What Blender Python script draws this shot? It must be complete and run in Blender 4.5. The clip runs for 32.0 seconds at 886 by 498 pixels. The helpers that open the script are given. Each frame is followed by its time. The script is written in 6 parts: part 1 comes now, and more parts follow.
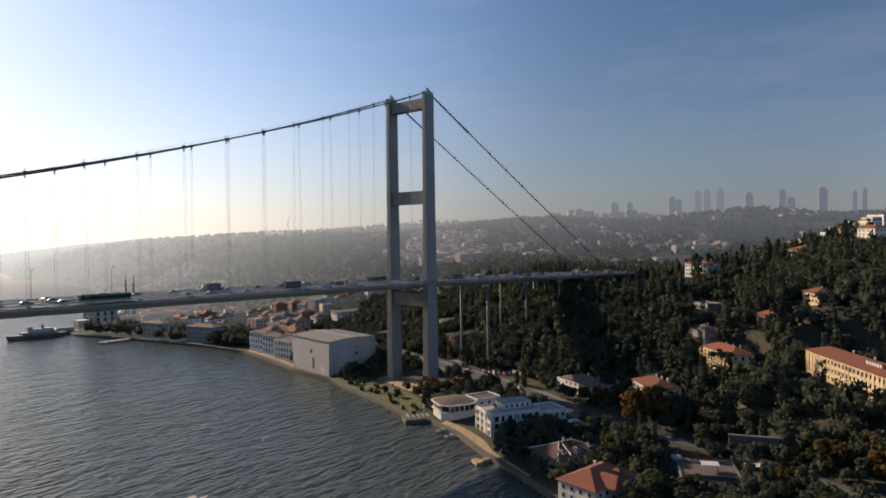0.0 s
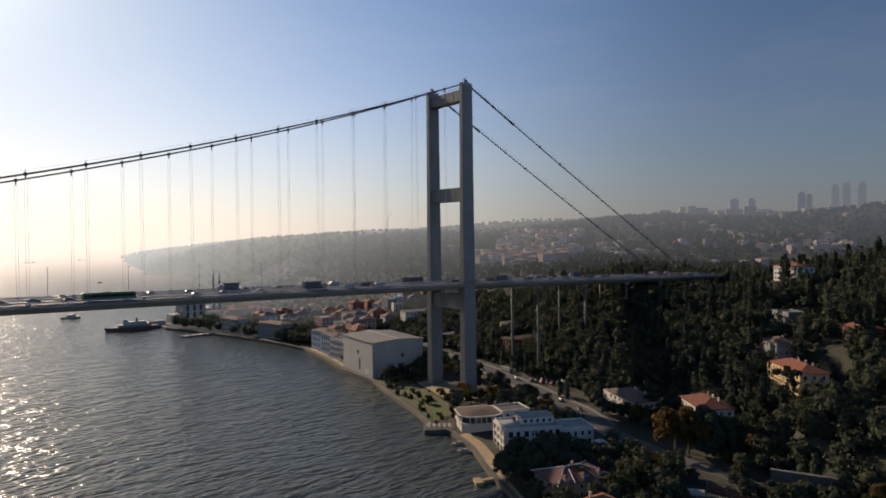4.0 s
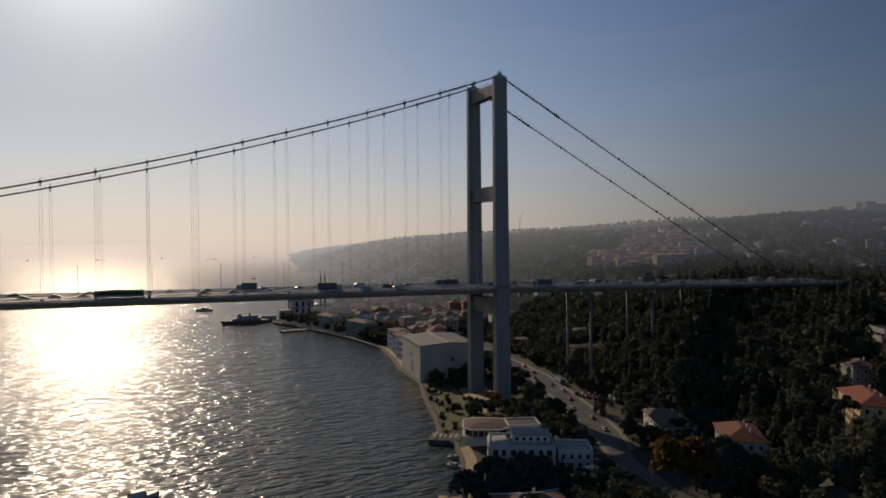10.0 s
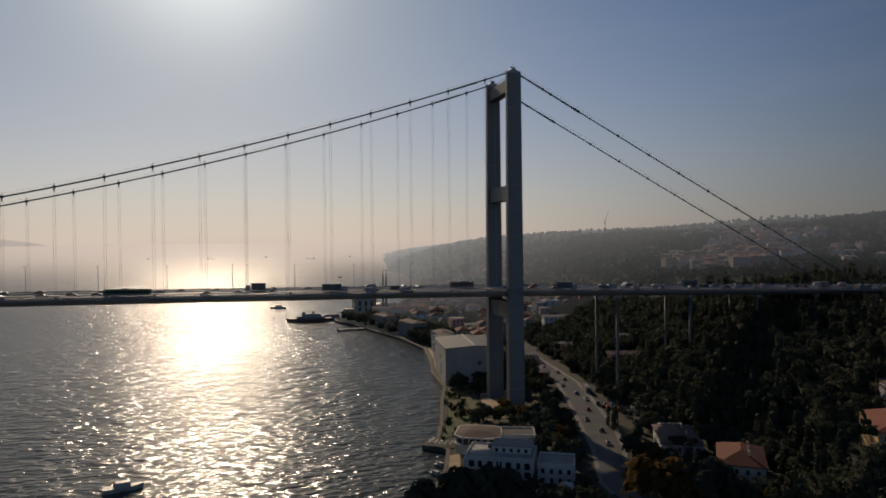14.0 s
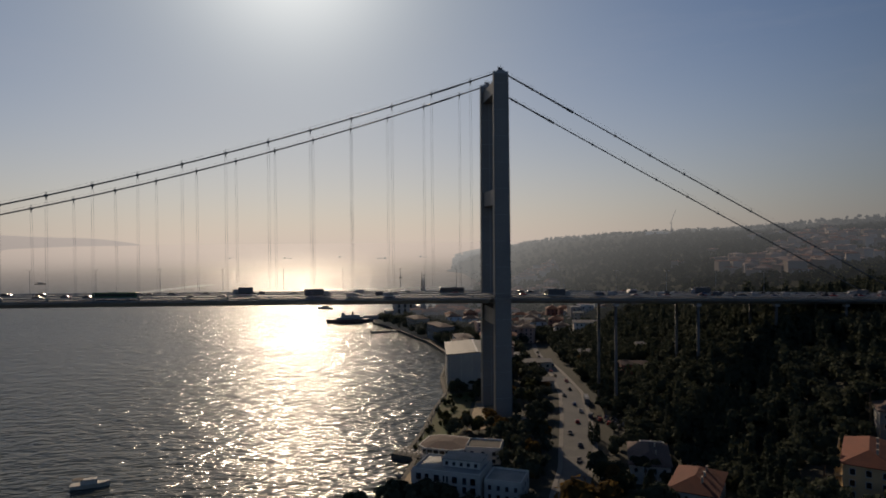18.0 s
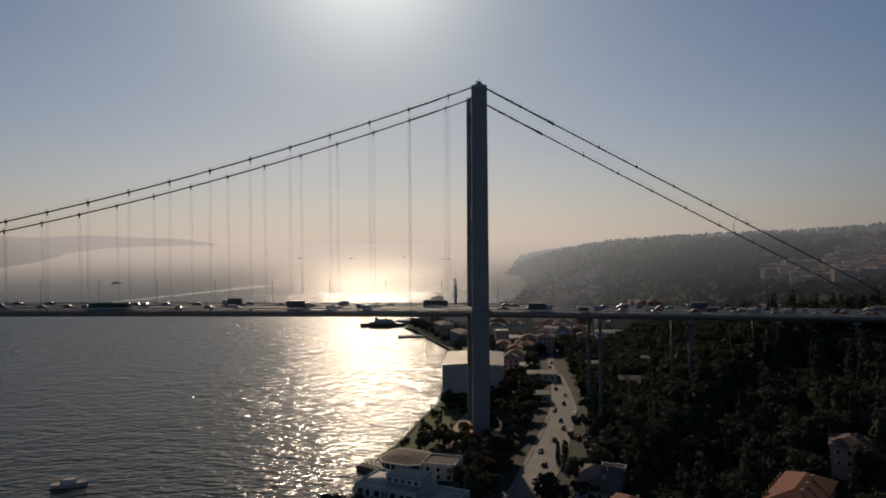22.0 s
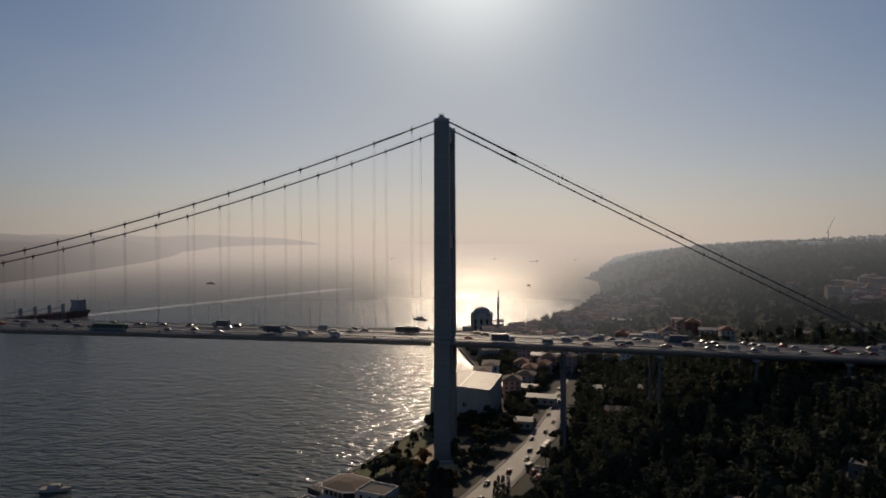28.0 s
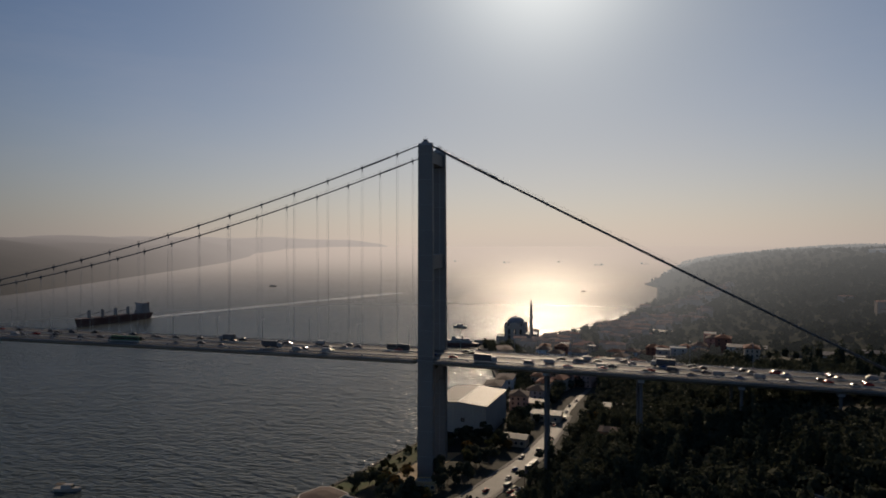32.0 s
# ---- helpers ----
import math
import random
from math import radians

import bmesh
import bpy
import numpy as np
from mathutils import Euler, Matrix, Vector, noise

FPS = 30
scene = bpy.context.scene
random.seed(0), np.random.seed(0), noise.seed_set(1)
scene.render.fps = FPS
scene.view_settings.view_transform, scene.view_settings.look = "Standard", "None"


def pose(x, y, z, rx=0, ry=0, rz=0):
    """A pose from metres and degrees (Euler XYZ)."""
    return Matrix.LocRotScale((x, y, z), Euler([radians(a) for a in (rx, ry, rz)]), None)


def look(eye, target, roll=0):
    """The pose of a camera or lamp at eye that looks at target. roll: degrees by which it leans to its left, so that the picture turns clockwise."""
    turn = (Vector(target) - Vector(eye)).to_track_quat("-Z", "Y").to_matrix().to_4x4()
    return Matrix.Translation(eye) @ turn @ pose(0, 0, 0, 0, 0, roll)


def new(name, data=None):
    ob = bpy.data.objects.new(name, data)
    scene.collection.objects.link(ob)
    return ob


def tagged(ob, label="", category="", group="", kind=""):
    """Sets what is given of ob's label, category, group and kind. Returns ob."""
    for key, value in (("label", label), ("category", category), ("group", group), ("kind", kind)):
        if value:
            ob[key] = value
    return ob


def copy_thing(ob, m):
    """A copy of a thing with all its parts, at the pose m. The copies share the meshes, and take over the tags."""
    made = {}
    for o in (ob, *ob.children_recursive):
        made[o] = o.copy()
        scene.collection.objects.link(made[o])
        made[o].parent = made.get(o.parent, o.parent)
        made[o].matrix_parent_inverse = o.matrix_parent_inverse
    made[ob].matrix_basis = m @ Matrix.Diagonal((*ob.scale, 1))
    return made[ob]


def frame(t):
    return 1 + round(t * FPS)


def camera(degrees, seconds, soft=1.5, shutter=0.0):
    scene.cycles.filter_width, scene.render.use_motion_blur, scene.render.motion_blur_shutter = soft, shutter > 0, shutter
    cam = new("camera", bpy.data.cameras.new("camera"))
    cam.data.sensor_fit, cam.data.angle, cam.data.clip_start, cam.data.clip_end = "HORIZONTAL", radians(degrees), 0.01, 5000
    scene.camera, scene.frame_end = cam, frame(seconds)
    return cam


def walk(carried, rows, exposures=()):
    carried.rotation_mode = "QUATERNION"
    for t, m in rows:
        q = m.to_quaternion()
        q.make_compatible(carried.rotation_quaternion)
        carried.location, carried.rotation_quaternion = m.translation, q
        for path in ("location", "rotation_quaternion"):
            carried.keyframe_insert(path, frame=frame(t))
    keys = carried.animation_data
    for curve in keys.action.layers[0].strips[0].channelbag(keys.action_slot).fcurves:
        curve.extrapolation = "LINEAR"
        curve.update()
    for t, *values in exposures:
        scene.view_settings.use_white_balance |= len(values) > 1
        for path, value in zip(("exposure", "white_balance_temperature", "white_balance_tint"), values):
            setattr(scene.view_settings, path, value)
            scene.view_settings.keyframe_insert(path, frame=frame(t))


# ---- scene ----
cam = camera(68.42, 32.0, 1.8)
# seconds, x, y, z, yaw, pitch, roll
PATH = [
    (0, -263.47, -252.62, 84.20, -49.024, -0.986, 0.628),
    (0.5, -258.21, -254.94, 83.94, -47.865, -0.999, 0.623),
    (1, -252.93, -257.22, 83.73, -46.625, -1.005, 0.615),
    (1.5, -247.63, -259.41, 83.61, -45.346, -1.005, 0.604),
    (2, -242.30, -261.48, 83.58, -44.044, -1.005, 0.595),
    (2.5, -236.95, -263.43, 83.64, -42.740, -1.001, 0.591),
    (3, -231.59, -265.31, 83.78, -41.423, -0.997, 0.592),
    (3.5, -226.26, -267.14, 83.96, -40.101, -0.999, 0.597),
    (5.5, -205.26, -274.28, 84.82, -34.822, -1.057, 0.628),
    (6, -200.12, -276.27, 84.91, -33.460, -1.049, 0.627),
    (6.5, -195.02, -278.35, 84.90, -32.131, -1.034, 0.622),
    (7, -189.96, -280.48, 84.85, -30.848, -1.011, 0.613),
    (7.5, -184.90, -282.64, 84.78, -29.598, -0.984, 0.604),
    (8, -179.83, -284.78, 84.72, -28.458, -0.957, 0.597),
    (8.5, -174.74, -286.85, 84.65, -27.458, -0.947, 0.592),
    (9, -169.61, -288.79, 84.59, -26.546, -0.938, 0.587),
    (9.5, -164.43, -290.57, 84.51, -25.720, -0.928, 0.577),
    (10, -159.20, -292.20, 84.44, -24.696, -0.921, 0.568),
    (10.5, -153.95, -293.69, 84.37, -23.495, -0.917, 0.560),
    (11, -148.66, -295.05, 84.34, -22.222, -0.913, 0.554),
    (11.5, -143.35, -296.29, 84.35, -20.934, -0.915, 0.551),
    (12, -138.02, -297.43, 84.38, -19.714, -0.918, 0.555),
    (12.5, -132.66, -298.47, 84.44, -18.631, -0.917, 0.561),
    (13, -127.28, -299.42, 84.52, -17.652, -0.910, 0.567),
    (13.5, -121.86, -300.27, 84.62, -16.752, -0.884, 0.566),
    (14, -116.42, -301.05, 84.72, -15.811, -0.858, 0.564),
    (14.5, -110.98, -301.77, 84.84, -14.864, -0.839, 0.560),
    (16.5, -89.14, -304.24, 85.62, -11.216, -0.848, 0.534),
    (17, -83.67, -304.72, 85.95, -10.396, -0.851, 0.533),
    (17.5, -78.21, -305.12, 86.36, -9.642, -0.834, 0.533),
    (18, -72.75, -305.50, 86.84, -8.857, -0.819, 0.533),
    (18.5, -67.30, -305.92, 87.38, -8.066, -0.815, 0.531),
    (19, -61.86, -306.42, 88.00, -7.215, -0.821, 0.524),
    (19.5, -56.45, -307.05, 88.68, -6.402, -0.837, 0.511),
    (20, -51.06, -307.80, 89.42, -5.589, -0.852, 0.492),
    (20.5, -45.73, -308.66, 90.24, -4.812, -0.832, 0.470),
    (21, -40.43, -309.56, 91.12, -4.060, -0.809, 0.451),
    (21.5, -35.15, -310.46, 92.04, -3.256, -0.797, 0.439),
    (22, -29.85, -311.30, 93.00, -2.477, -0.802, 0.430),
    (22.5, -24.52, -312.07, 94.03, -1.639, -0.823, 0.418),
    (23, -19.11, -312.75, 95.14, -0.879, -0.852, 0.397),
    (23.5, -13.65, -313.34, 96.35, -0.196, -0.878, 0.366),
    (24, -8.18, -313.84, 97.62, 0.545, -0.899, 0.342),
    (24.5, -2.72, -314.25, 98.92, 1.251, -0.912, 0.314),
    (25, 2.71, -314.57, 100.22, 1.916, -0.924, 0.281),
    (25.5, 8.12, -314.82, 101.50, 2.675, -0.934, 0.246),
    (27.5, 29.67, -315.16, 106.40, 5.754, -0.904, 0.183),
    (28, 34.96, -315.21, 107.62, 6.536, -0.896, 0.187),
    (28.5, 40.20, -315.25, 108.85, 7.252, -0.872, 0.204),
    (29, 45.43, -315.29, 110.08, 8.013, -0.857, 0.223),
    (29.5, 50.65, -315.33, 111.30, 8.777, -0.850, 0.233),
    (30, 55.86, -315.36, 112.53, 9.606, -0.839, 0.228),
    (30.5, 61.08, -315.41, 113.78, 10.339, -0.811, 0.211),
    (31, 66.33, -315.45, 115.02, 11.141, -0.797, 0.179),
    (31.5, 71.62, -315.48, 116.24, 11.927, -0.801, 0.130),
    (32, 76.94, -315.50, 117.45, 12.808, -0.818, 0.071),
]
# exposure follows the clip: brighter while the lit slope is in view, darker against the sun
EXPOSURES = [(0, 1.14), (3, 0.88), (6, 0.43), (9, 0.02), (13, -0.25), (17, -0.33), (20, -0.35), (25, -0.36), (32, -0.34)]
walk(cam, [(t, pose(x, y, z, 90 + p, r, w)) for t, x, y, z, w, p, r in PATH], EXPOSURES)

# ---- sky and sun ----
SUN_ELEV, SUN_YAW = 25.0, 4.0
HAZE_AWAY, HAZE_SUN = (0.160, 0.147, 0.158), (1.05, 0.86, 0.72)
SUN_DIR = Vector((-math.sin(radians(SUN_YAW)) * math.cos(radians(SUN_ELEV)), math.cos(radians(SUN_YAW)) * math.cos(radians(SUN_ELEV)), math.sin(radians(SUN_ELEV))))


def link(nt, a, b):
    nt.links.new(a, b)


def node(nt, kind, **values):
    n = nt.nodes.new(kind)
    for key, value in values.items():
        setattr(n, key, value)
    return n


def maths(nt, op, a, b=None, clamp=False):
    n = node(nt, "ShaderNodeMath", operation=op, use_clamp=clamp)
    for i, v in enumerate((a, b)):
        if v is None:
            continue
        if isinstance(v, (int, float)):
            n.inputs[i].default_value = v
        else:
            link(nt, v, n.inputs[i])
    return n.outputs[0]


def mix(nt, fac, a, b, blend="MIX"):
    n = node(nt, "ShaderNodeMix", data_type="RGBA", blend_type=blend)
    for i, v in ((0, fac), (6, a), (7, b)):
        if isinstance(v, (int, float)):
            n.inputs[i].default_value = v
        elif isinstance(v, tuple):
            n.inputs[i].default_value = (*v[:3], 1)
        else:
            link(nt, v, n.inputs[i])
    return n.outputs[2]


world = bpy.data.worlds.new("hazy_sky")
scene.world = world
world.use_nodes = True
wt = world.node_tree
wt.nodes.clear()
coord = node(wt, "ShaderNodeTexCoord")
split = node(wt, "ShaderNodeSeparateXYZ")
link(wt, coord.outputs["Generated"], split.inputs[0])
up = maths(wt, "MAXIMUM", split.outputs[2], 0.0)
sky = node(wt, "ShaderNodeTexSky", sky_type="NISHITA", sun_disc=False, sun_elevation=radians(SUN_ELEV), sun_rotation=radians(-SUN_YAW), altitude=100, air_density=1.0, dust_density=0.35, ozone_density=1.6)
toward = node(wt, "ShaderNodeVectorMath", operation="DOT_PRODUCT")
link(wt, coord.outputs["Generated"], toward.inputs[0])
toward.inputs[1].default_value = SUN_DIR
near_sun = maths(wt, "MAXIMUM", toward.outputs["Value"], 0.0)
# thin high cloud streaks
stretch = node(wt, "ShaderNodeMapping")
stretch.inputs["Scale"].default_value = (2.2, 2.2, 11.0)
stretch.inputs["Rotation"].default_value = (0.1, 0.15, 0.4)
link(wt, coord.outputs["Generated"], stretch.inputs[0])
cirrus = node(wt, "ShaderNodeTexNoise")
cirrus.inputs["Scale"].default_value, cirrus.inputs["Detail"].default_value, cirrus.inputs["Roughness"].default_value = 1.6, 7.0, 0.62
link(wt, stretch.outputs[0], cirrus.inputs["Vector"])
streak = node(wt, "ShaderNodeMapRange")
streak.inputs["From Min"].default_value, streak.inputs["From Max"].default_value, streak.inputs["To Max"].default_value = 0.52, 0.80, 0.09
link(wt, cirrus.outputs["Fac"], streak.inputs["Value"])
blue = node(wt, "ShaderNodeVectorMath", operation="SCALE")
link(wt, sky.outputs[0], blue.inputs[0])
blue.inputs["Scale"].default_value = 0.054
# airborne haze: warm and pale toward the sun, grey-mauve away from it
low = maths(wt, "POWER", 2.718, maths(wt, "MULTIPLY", up, -7.0))
broad = maths(wt, "POWER", near_sun, 3.2)
haze = mix(wt, broad, HAZE_AWAY, HAZE_SUN)
deep = mix(wt, 1.0, blue.outputs[0], (0.65, 0.83, 1.04), "MULTIPLY")
# thin bright veil that whitens the sky round the sun
pale = mix(wt, maths(wt, "MULTIPLY", maths(wt, "POWER", near_sun, 16.0), 0.8), deep, (0.46, 0.50, 0.52))
sheet = mix(wt, streak.outputs[0], pale, (0.50, 0.48, 0.52))
clear = mix(wt, maths(wt, "MULTIPLY", low, 0.92), sheet, haze)
halo = maths(wt, "MULTIPLY", maths(wt, "POWER", near_sun, 110.0), 0.75)
# sky dims off the sun; its unseen half opposite is raised to fill shade
turned = node(wt, "ShaderNodeMapRange", interpolation_type="SMOOTHSTEP")
turned.inputs["From Min"].default_value, turned.inputs["From Max"].default_value, turned.inputs["To Min"].default_value, turned.inputs["To Max"].default_value = -0.6, 0.2, 2.8, 1.0
link(wt, toward.outputs["Value"], turned.inputs["Value"])
aside = node(wt, "ShaderNodeMapRange", interpolation_type="SMOOTHSTEP")
aside.inputs["From Min"].default_value, aside.inputs["From Max"].default_value, aside.inputs["To Min"].default_value, aside.inputs["To Max"].default_value = 0.42, 0.85, 0.64, 1.0
link(wt, toward.outputs["Value"], aside.inputs["Value"])
dimmed = node(wt, "ShaderNodeVectorMath", operation="SCALE")
link(wt, clear, dimmed.inputs[0])
link(wt, maths(wt, "MULTIPLY", turned.outputs[0], aside.outputs[0]), dimmed.inputs["Scale"])
glow = mix(wt, 1.0, dimmed.outputs[0], mix(wt, halo, (0, 0, 0), (1.0, 0.98, 0.90)), "ADD")
back = node(wt, "ShaderNodeBackground")
back.inputs["Strength"].default_value = 1.0
link(wt, glow, back.inputs["Color"])
link(wt, back.outputs[0], node(wt, "ShaderNodeOutputWorld").inputs[0])

sun = new("sun", bpy.data.lights.new("sun", "SUN"))
sun.data.energy, sun.data.angle, sun.data.color = 3.5, radians(0.6), (1.0, 0.78, 0.56)
sun.matrix_world = look((0, 0, 900), Vector((0, 0, 900)) - SUN_DIR)

# ---- materials ----
MATS = {}


def paint(name, color, rough=0.75, metal=0.0, second=None, scale=0.4, amount=0.5, fine=0.25, bump=0.0, bump_scale=6.0, vary=0.0, spec=0.4):
    """A surface with broad stains, fine grain, relief and, with vary, a shift from object to object."""
    if name in MATS:
        return MATS[name]
    m = bpy.data.materials.new(name)
    m.use_nodes = True
    nt = m.node_tree
    bsdf = nt.nodes["Principled BSDF"]
    co = node(nt, "ShaderNodeTexCoord")
    big = node(nt, "ShaderNodeTexNoise")
    big.inputs["Scale"].default_value, big.inputs["Detail"].default_value = scale, 5.0
    link(nt, co.outputs["Object"], big.inputs["Vector"])
    small = node(nt, "ShaderNodeTexNoise")
    small.inputs["Scale"].default_value, small.inputs["Detail"].default_value = bump_scale, 6.0
    link(nt, co.outputs["Object"], small.inputs["Vector"])
    second = second or tuple(c * 0.6 for c in color)
    spread = node(nt, "ShaderNodeMapRange")
    spread.inputs["From Min"].default_value, spread.inputs["From Max"].default_value, spread.inputs["To Max"].default_value = 0.35, 0.70, amount
    link(nt, big.outputs["Fac"], spread.inputs["Value"])
    col = mix(nt, spread.outputs[0], color, second)
    grain = node(nt, "ShaderNodeMapRange")
    grain.inputs["From Min"].default_value, grain.inputs["From Max"].default_value = 0.3, 0.7
    grain.inputs["To Min"].default_value, grain.inputs["To Max"].default_value = 1.0 - fine, 1.0 + fine
    link(nt, small.outputs["Fac"], grain.inputs["Value"])
    scaled = node(nt, "ShaderNodeVectorMath", operation="SCALE")
    link(nt, col, scaled.inputs[0])
    link(nt, grain.outputs[0], scaled.inputs["Scale"])
    out = scaled.outputs[0]
    if vary:
        info = node(nt, "ShaderNodeObjectInfo")
        shift = node(nt, "ShaderNodeMapRange")
        shift.inputs["To Min"].default_value, shift.inputs["To Max"].default_value = 1.0 - vary, 1.0 + vary
        link(nt, info.outputs["Random"], shift.inputs["Value"])
        again = node(nt, "ShaderNodeVectorMath", operation="SCALE")
        link(nt, out, again.inputs[0])
        link(nt, shift.outputs[0], again.inputs["Scale"])
        out = again.outputs[0]
    link(nt, out, bsdf.inputs["Base Color"])
    bsdf.inputs["Roughness"].default_value, bsdf.inputs["Metallic"].default_value = rough, metal
    bsdf.inputs["Specular IOR Level"].default_value = spec
    if bump:
        relief = node(nt, "ShaderNodeBump")
        relief.inputs["Strength"].default_value, relief.inputs["Distance"].default_value = bump, 0.1
        link(nt, small.outputs["Fac"], relief.inputs["Height"])
        link(nt, relief.outputs[0], bsdf.inputs["Normal"])
    MATS[name] = m
    return m


def island_paint(name, a, b, rough=0.8, spec=0.25, grain=0.7, size=0.05, broad=0.45):
    """Pieces in one mesh that differ from island to island."""
    if name in MATS:
        return MATS[name]
    m = bpy.data.materials.new(name)
    m.use_nodes = True
    nt = m.node_tree
    bsdf = nt.nodes["Principled BSDF"]
    geo = node(nt, "ShaderNodeNewGeometry")
    co = node(nt, "ShaderNodeTexCoord")
    n = node(nt, "ShaderNodeTexNoise")
    n.inputs["Scale"].default_value = size
    link(nt, co.outputs["Object"], n.inputs["Vector"])
    f = maths(nt, "ADD", maths(nt, "MULTIPLY", geo.outputs["Random Per Island"], grain), maths(nt, "MULTIPLY", n.outputs["Fac"], broad), True)
    link(nt, mix(nt, f, a, b), bsdf.inputs["Base Color"])
    bsdf.inputs["Roughness"].default_value = rough
    bsdf.inputs["Specular IOR Level"].default_value = spec
    MATS[name] = m
    return m

def haze_glow(nt, bsdf, start, reach, tint=(1.0, 1.0, 1.0)):
    """Paints horizon haze over a far backdrop surface as emission that grows with distance."""
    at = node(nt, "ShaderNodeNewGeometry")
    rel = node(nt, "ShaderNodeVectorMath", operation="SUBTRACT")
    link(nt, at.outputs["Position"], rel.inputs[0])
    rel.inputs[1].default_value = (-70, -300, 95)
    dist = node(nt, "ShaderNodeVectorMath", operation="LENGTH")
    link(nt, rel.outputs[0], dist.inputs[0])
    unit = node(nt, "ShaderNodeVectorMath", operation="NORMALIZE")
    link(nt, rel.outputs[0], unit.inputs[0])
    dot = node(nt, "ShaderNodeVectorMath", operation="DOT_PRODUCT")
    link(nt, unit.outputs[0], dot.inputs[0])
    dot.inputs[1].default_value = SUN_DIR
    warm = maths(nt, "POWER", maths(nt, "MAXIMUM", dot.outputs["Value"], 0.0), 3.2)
    # the surface itself emits the haze colour; no air is modelled
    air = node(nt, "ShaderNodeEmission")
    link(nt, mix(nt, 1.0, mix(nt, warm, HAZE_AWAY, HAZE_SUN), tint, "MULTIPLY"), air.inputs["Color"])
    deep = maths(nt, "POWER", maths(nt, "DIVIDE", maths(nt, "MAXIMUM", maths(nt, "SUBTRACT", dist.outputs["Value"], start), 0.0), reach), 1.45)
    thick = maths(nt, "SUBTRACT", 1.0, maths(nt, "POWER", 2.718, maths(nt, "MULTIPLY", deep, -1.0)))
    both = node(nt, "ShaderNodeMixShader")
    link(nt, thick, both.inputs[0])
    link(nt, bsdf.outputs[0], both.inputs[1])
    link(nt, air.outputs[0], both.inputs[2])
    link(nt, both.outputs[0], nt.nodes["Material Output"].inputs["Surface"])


def haze_painted(name, a, b, islands=False, start=330.0, reach=1500.0, tint=(0.57, 0.66, 0.73)):
    """Far surfaces with the horizon's bright haze painted into their material as glow."""
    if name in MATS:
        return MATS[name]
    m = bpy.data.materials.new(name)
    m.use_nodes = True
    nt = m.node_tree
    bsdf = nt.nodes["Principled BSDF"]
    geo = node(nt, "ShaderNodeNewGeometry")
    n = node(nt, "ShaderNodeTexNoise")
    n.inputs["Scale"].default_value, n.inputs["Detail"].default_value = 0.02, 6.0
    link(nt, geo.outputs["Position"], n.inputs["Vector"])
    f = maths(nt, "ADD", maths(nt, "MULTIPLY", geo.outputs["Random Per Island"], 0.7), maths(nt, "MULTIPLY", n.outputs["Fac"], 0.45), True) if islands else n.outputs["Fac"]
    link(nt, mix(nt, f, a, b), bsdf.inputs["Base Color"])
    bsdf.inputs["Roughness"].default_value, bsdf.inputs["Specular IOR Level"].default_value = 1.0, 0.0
    haze_glow(nt, bsdf, start, reach, tint)
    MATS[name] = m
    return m


